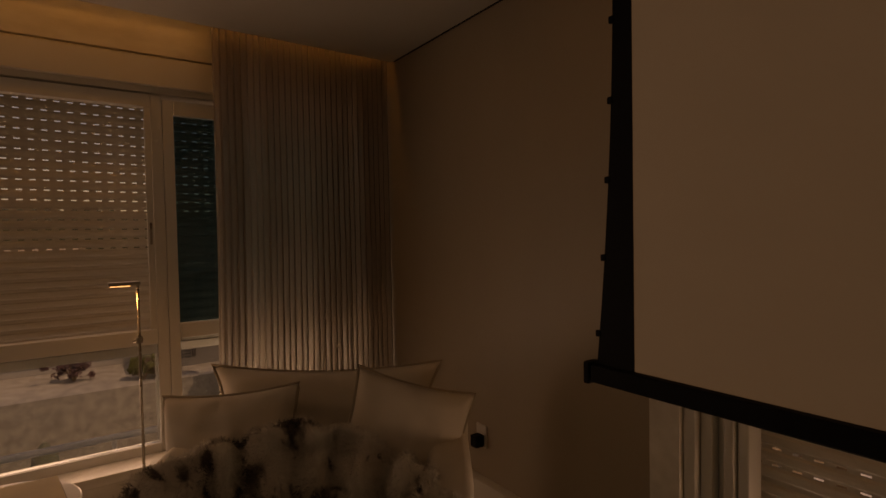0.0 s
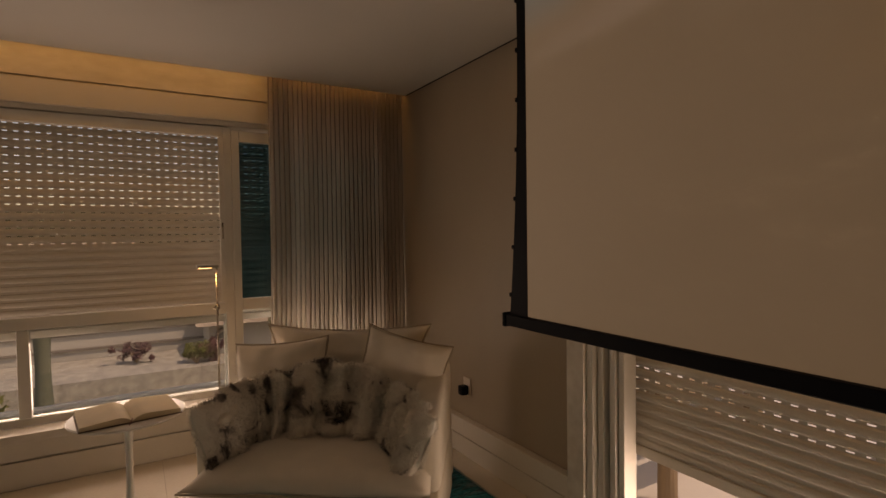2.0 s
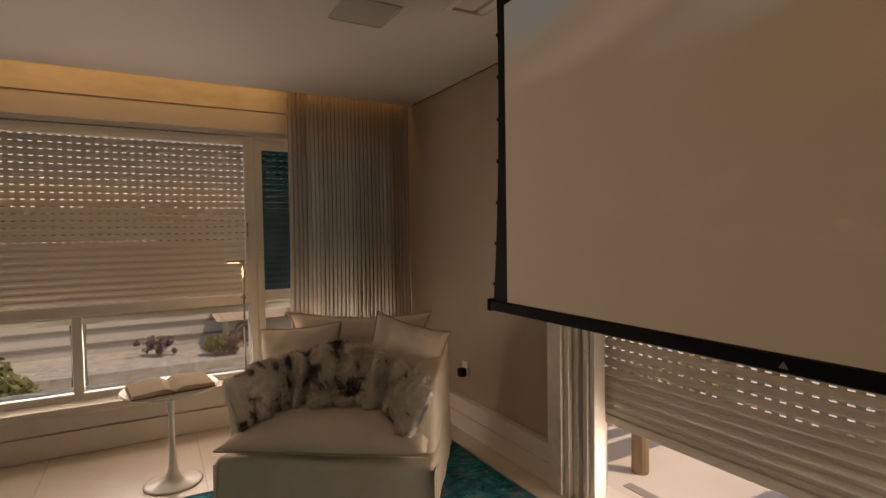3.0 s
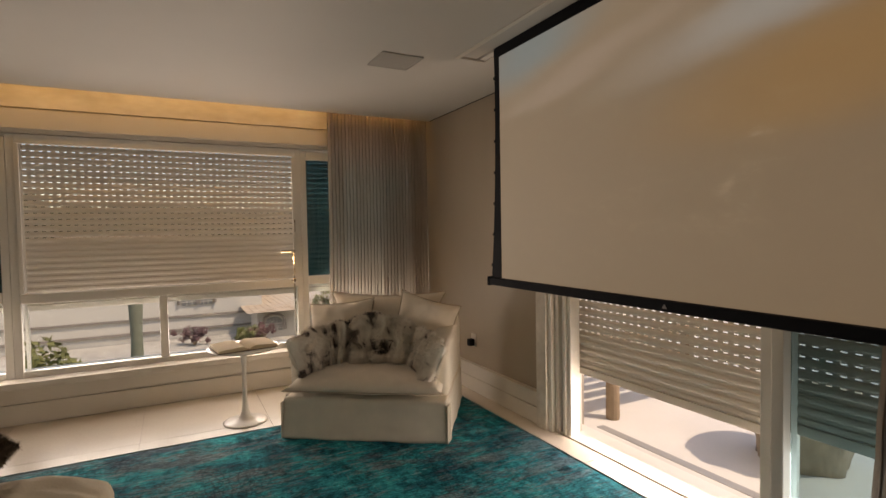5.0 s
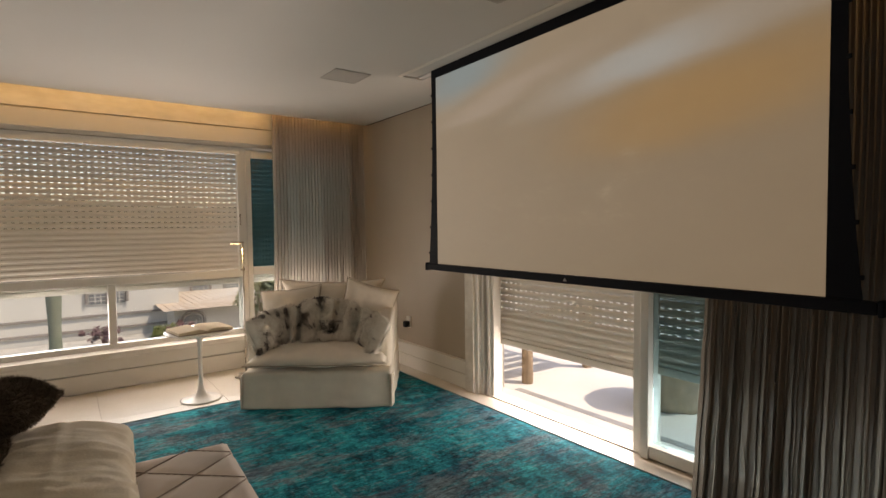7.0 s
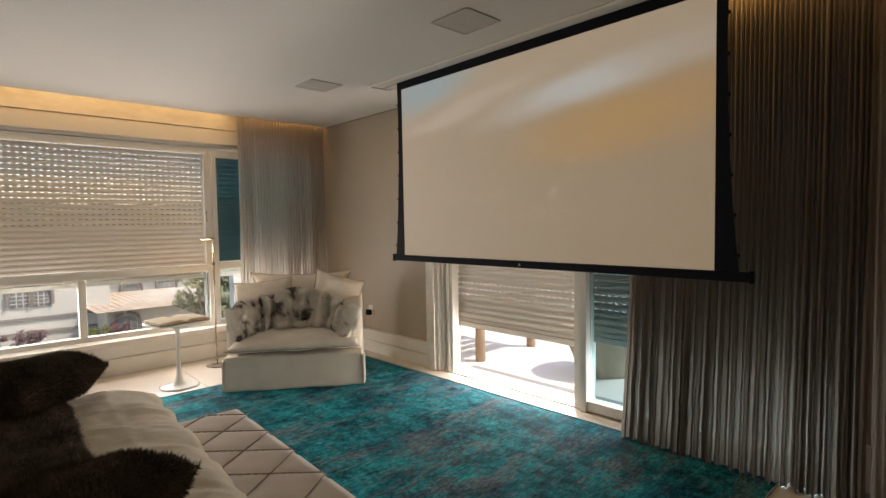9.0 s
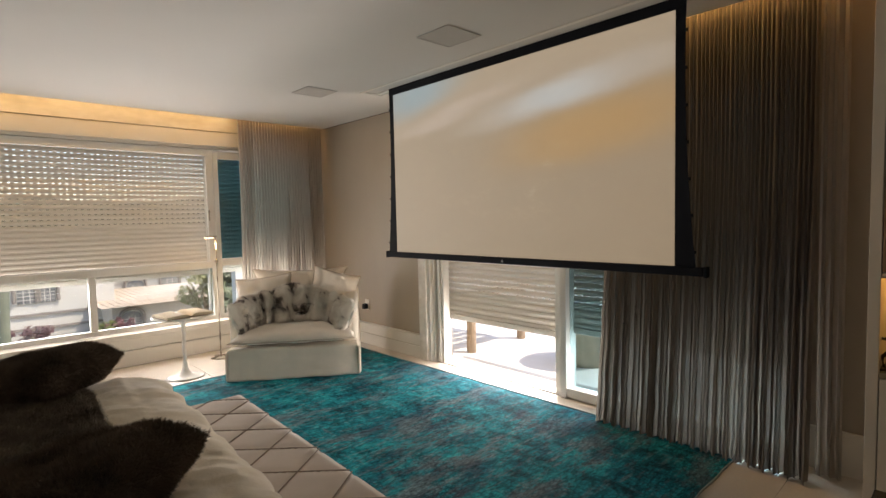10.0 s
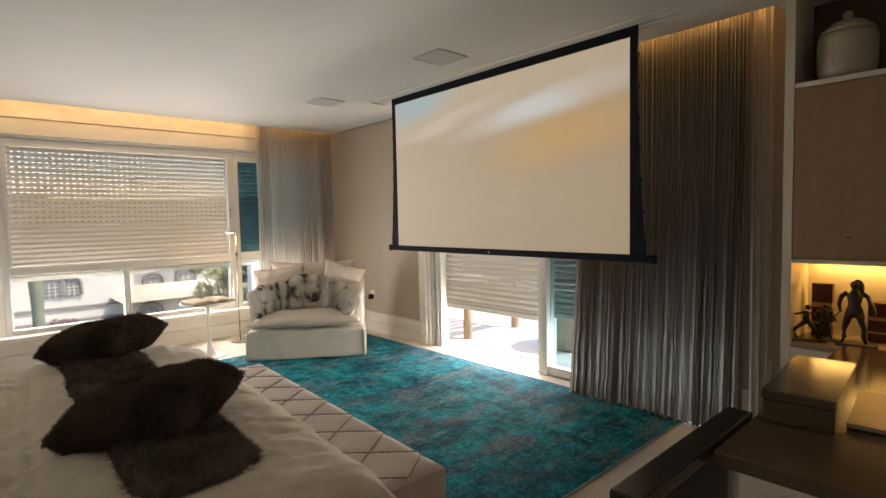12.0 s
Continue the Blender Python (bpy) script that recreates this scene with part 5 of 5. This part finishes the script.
def arched(parent, x, y, z, w, h):
    """An arched window with a moulded hood and bars."""
    def arc(r, rise, n=12):
        return [(r * math.cos(math.pi * i / n), rise * math.sin(math.pi * i / n)) for i in range(n + 1)]
    bm = bmesh.new()
    pts = [(-w / 2, 0), (w / 2, 0)] + [(a, h + b) for a, b in arc(w / 2, w * 0.28)]
    front = [bm.verts.new((x + a, y - 0.03, z + b)) for a, b in pts]
    back = [bm.verts.new((x + a, y + 0.10, z + b)) for a, b in pts]
    bm.faces.new(front), bm.faces.new(back)
    for i in range(len(pts)):
        bm.faces.new((front[i], front[(i + 1) % len(pts)], back[(i + 1) % len(pts)], back[i]))
    win = part("window", bm, M_WINDOW, parent)
    bm = bmesh.new()
    tube(bm, [(x - w / 2 - 0.07, y - 0.06, z + h * 0.1), (x - w / 2 - 0.07, y - 0.06, z + h)] + [(x + a * 1.22, y - 0.06, z + h + b * 1.3 + 0.05) for a, b in reversed(arc(w / 2, w * 0.30))] + [(x + w / 2 + 0.07, y - 0.06, z + h), (x + w / 2 + 0.07, y - 0.06, z + h * 0.1)], 0.05, 6)
    part("hood_mould", bm, M_MOULD, win)
    bm = bmesh.new()
    for i in range(1, 3):
        box(bm, x - w / 2 + w * i / 3 - 0.012, x - w / 2 + w * i / 3 + 0.012, y - 0.055, y - 0.031, z, z + h)
    for i in range(1, 4):
        box(bm, x - w / 2, x + w / 2, y - 0.06, y - 0.031, z + h * i / 4 - 0.010, z + h * i / 4 + 0.010)
    part("glazing_bars", bm, M_STUCCO, win)


villa = thing("villa", pose(0, 0, GZ), "white stucco villa with clay-tiled roofs across the gardens", "house")
part("wall", B(-9.0, 0.2, 14.0, 24.0, 0.0, 4.55), M_STUCCO, villa, "white stucco upper block")
part("wall", B(0.2, 14.0, 17.5, 26.0, 0.0, 4.25), M_STUCCO, villa)
part("wall", B(-0.18, 5.2, 12.5, 17.4, 0.0, 3.19), M_STUCCO, villa, "low garage wing")
for z in (2.55, 2.98):
    part("string_course", B(-9.05, 0.25, 13.93, 13.999, z, z + 0.07), M_MOULD, villa)
tile_roof(villa, ((-9.3, 13.7, 4.52), (0.6, 13.7, 4.52), (-6.0, 18.5, 5.75), (-2.5, 18.5, 5.75)), 14, M_TILE)
tile_roof(villa, ((0.6, 13.7, 4.52), (0.6, 24.0, 4.52), (-2.5, 18.5, 5.75), (-2.5, 19.5, 5.75)), 14, M_TILE)
tile_roof(villa, ((-0.6, 17.0, 4.22), (14.4, 17.0, 4.22), (-0.6, 21.5, 5.25), (14.4, 21.5, 5.25)), 14, M_TILE)
tile_roof(villa, ((-0.53, 12.0, 3.19), (5.8, 12.0, 3.19), (3.31, 17.2, 3.17), (5.8, 17.2, 3.17)), 18, M_TILE)
tile_roof(villa, ((-0.53, 17.4, 3.19), (-0.53, 12.0, 3.19), (3.31, 17.4, 3.17), (3.31, 17.2, 3.17)), 18, M_TILE)
arched(villa, -2.08, 13.99, 3.36, 0.46, 0.46)
arched(villa, -1.58, 13.99, 3.36, 0.40, 0.42)
arched(villa, 1.59, 17.49, 2.92, 0.60, 0.36)
arched(villa, 2.85, 17.49, 3.10, 0.60, 0.36)
arched(villa, 0.34, 12.49, 2.52, 0.52, 0.30)
tagged(part("planting_bed", B(-14, 5.4, 11.2, 13.9, GZ, GZ + 2.3), mat("rubble_wall", (0.44, 0.41, 0.36), 0.9, vary=0.3, scale=5, grain=20, bump=0.6)), "raised stone planting bed in front of the villa", "planting bed")
tagged(part("ramp_wall", B(-12.0, -4.4, 8.0, 8.2, GZ, GZ + 2.4), M_STUCCO), "white boundary wall stained with age", "wall")


def cactus(x, y, h, r, label, seed):
    c = thing("cactus", pose(x, y, GZ), label, "cactus", "columnar cacti")
    bm = bmesh.new()
    rnd = random.Random(seed)
    rows = []
    for k in range(24):
        f = k / 23
        rr = r * (0.9 + 0.12 * math.sin(k * 0.9 + seed)) * (1 if f < 0.94 else 1 - ((f - 0.94) / 0.06) ** 2 * 0.8)
        rows.append([bm.verts.new((rr * (1 + (0.14 if i % 2 else 0)) * math.cos(2 * math.pi * i / 24), rr * (1 + (0.14 if i % 2 else 0)) * math.sin(2 * math.pi * i / 24), h * f)) for i in range(24)])
    for a, b in zip(rows, rows[1:]):
        for i in range(24):
            bm.faces.new((a[i], a[(i + 1) % 24], b[(i + 1) % 24], b[i]))
    bm.faces.new(rows[-1])
    part("stem", bm, M_CACTUS, c, smooth=True)


cactus(-3.08, 5.0, 5.1, 0.10, "tall ribbed grey-green columnar cactus in the garden", 1)
cactus(-2.19, 5.1, 3.25, 0.13, "ribbed grey-green columnar cactus in the garden", 2)
cactus(-4.3, 5.2, 3.3, 0.14, "ribbed grey-green columnar cactus in the garden", 3)


def leafy(name, x, y, z, w, h, count, color, label, category, seed, trunk=0.0):
    t = thing(name, pose(x, y, z), label, category, "garden plants")
    rnd = random.Random(seed)
    if trunk:
        bm = bmesh.new()
        tube(bm, [(0, 0, 0), (0.04, 0.02, trunk * 0.5), (0, 0, trunk + h * 0.3)], [0.10, 0.08, 0.05], 8)
        for k in range(6):
            a = k * 1.05
            tube(bm, [(0, 0, trunk * 0.9), (w * 0.25 * math.cos(a), w * 0.25 * math.sin(a), trunk + h * 0.35), (w * 0.40 * math.cos(a), w * 0.4 * math.sin(a), trunk + h * 0.6)], [0.04, 0.025, 0.012], 6)
        part("trunk", bm, M_TIMBER, t)
    else:
        bm = bmesh.new()
        for k in range(6):
            a = k * 1.05
            tube(bm, [(0, 0, 0), (w * 0.3 * math.cos(a), w * 0.3 * math.sin(a), h * 0.6)], [0.03, 0.012], 6)
        part("stem", bm, M_TIMBER, t)
    blobs = [(rnd.gauss(0, 0.26) * w, rnd.gauss(0, 0.26) * w, trunk + h * rnd.uniform(0.15, 0.95), rnd.uniform(0.10, 0.24) * w) for _ in range(16)]
    verts, tris = [], []
    for _ in range(count):
        bx, by, bz, br = rnd.choice(blobs)
        d = Vector((rnd.gauss(0, 1), rnd.gauss(0, 1), rnd.gauss(0, 1))).normalized()
        p = Vector((bx, by, bz)) + d * br * rnd.uniform(0.5, 1.15)
        a = Vector((rnd.gauss(0, 1), rnd.gauss(0, 1), rnd.gauss(0, 1))).normalized()
        b = a.orthogonal().normalized()
        s = rnd.uniform(0.05, 0.11) * max(0.6, w / 1.6)
        i = len(verts)
        verts += [p - a * s, p + b * s * 0.4, p + a * s, p - b * s * 0.4]
        tris.append((i, i + 1, i + 2, i + 3))
    me = bpy.data.meshes.new("crown")
    me.from_pydata(verts, [], tris)
    me.materials.append(mat(name + "_leaf", color, 0.7, vary=0.35, scale=3, grain=12))
    piece("crown", me, t, Matrix())


leafy("flowering_shrub", -2.0, 12.6, GZ + 2.3, 0.60, 0.62, 900, (0.14, 0.075, 0.075), "red-leaved shrub by the garden wall", "shrub", 2)
leafy("flowering_shrub", -0.15, 11.7, GZ + 2.3, 0.55, 0.6, 1200, (0.13, 0.05, 0.05), "red-flowered shrub by the garage", "shrub", 3)
leafy("shrub", -0.6, 11.7, GZ + 2.3, 0.7, 0.5, 1500, (0.13, 0.14, 0.035), "yellow-green shrub by the garden wall", "shrub", 4)
leafy("shrub", -5.2, 8.9, GZ, 2.0, 3.2, 2500, (0.14, 0.14, 0.04), "yellow-green shrub beside the cacti", "shrub", 5)
leafy("tree", 1.75, 10.0, GZ, 1.3, 1.5, 3600, (0.30, 0.29, 0.13), "feathery olive-green tree beside the garage", "tree", 6, 3.0)
leafy("tree", 2.75, 9.3, GZ, 2.6, 3.4, 6000, (0.17, 0.19, 0.11), "dense grey-green tree behind the narrow window", "tree", 7, 1.4)
leafy("tree", -8.5, 22.0, GZ, 4.5, 4.0, 5000, (0.05, 0.075, 0.03), "dark green tree beside the villa", "tree", 8, 3.0)


# far wooded slope beyond the gardens
bm = bmesh.new()
rows = []
for k, (y, z) in enumerate(((42, GZ), (44, 1.0), (47, 2.6), (52, 3.6), (60, 4.2))):
    rows.append([bm.verts.new((-90 + i * 1.1, y + 1.5 * noise.noise((i * 0.3, k, 0)), z + (0 if k == 0 else 1.1 * noise.noise((i * 0.12, k * 0.4, 2)) + 0.55 * noise.noise((i * 0.55, k, 5))))) for i in range(165)])
for a, b in zip(rows, rows[1:]):
    for i in range(164):
        bm.faces.new((a[i], a[i + 1], b[i + 1], b[i]))
tagged(part("far_woods", bm, mat("far_foliage", (0.05, 0.065, 0.03), 0.95, vary=0.5, scale=0.8, grain=4, bump=1.0), smooth=True), "dark wooded slope far beyond the gardens", "woods", kind="stuff")

# ---- floor tiles ----
TS = 0.90
tile_me = mesh("tile", B(0, TS - 0.003, 0, TS - 0.003, -0.010, 0.0), M_FLOOR)
x = -0.052 - TS
while x > WX - TS:
    y = 0.22 - TS
    while y > SY - TS:
        if x > WX - 0.3 and y > SY - 0.4:
            piece("tile", tile_me, floor, pose(x, y, 0))
        y -= TS
    x -= TS
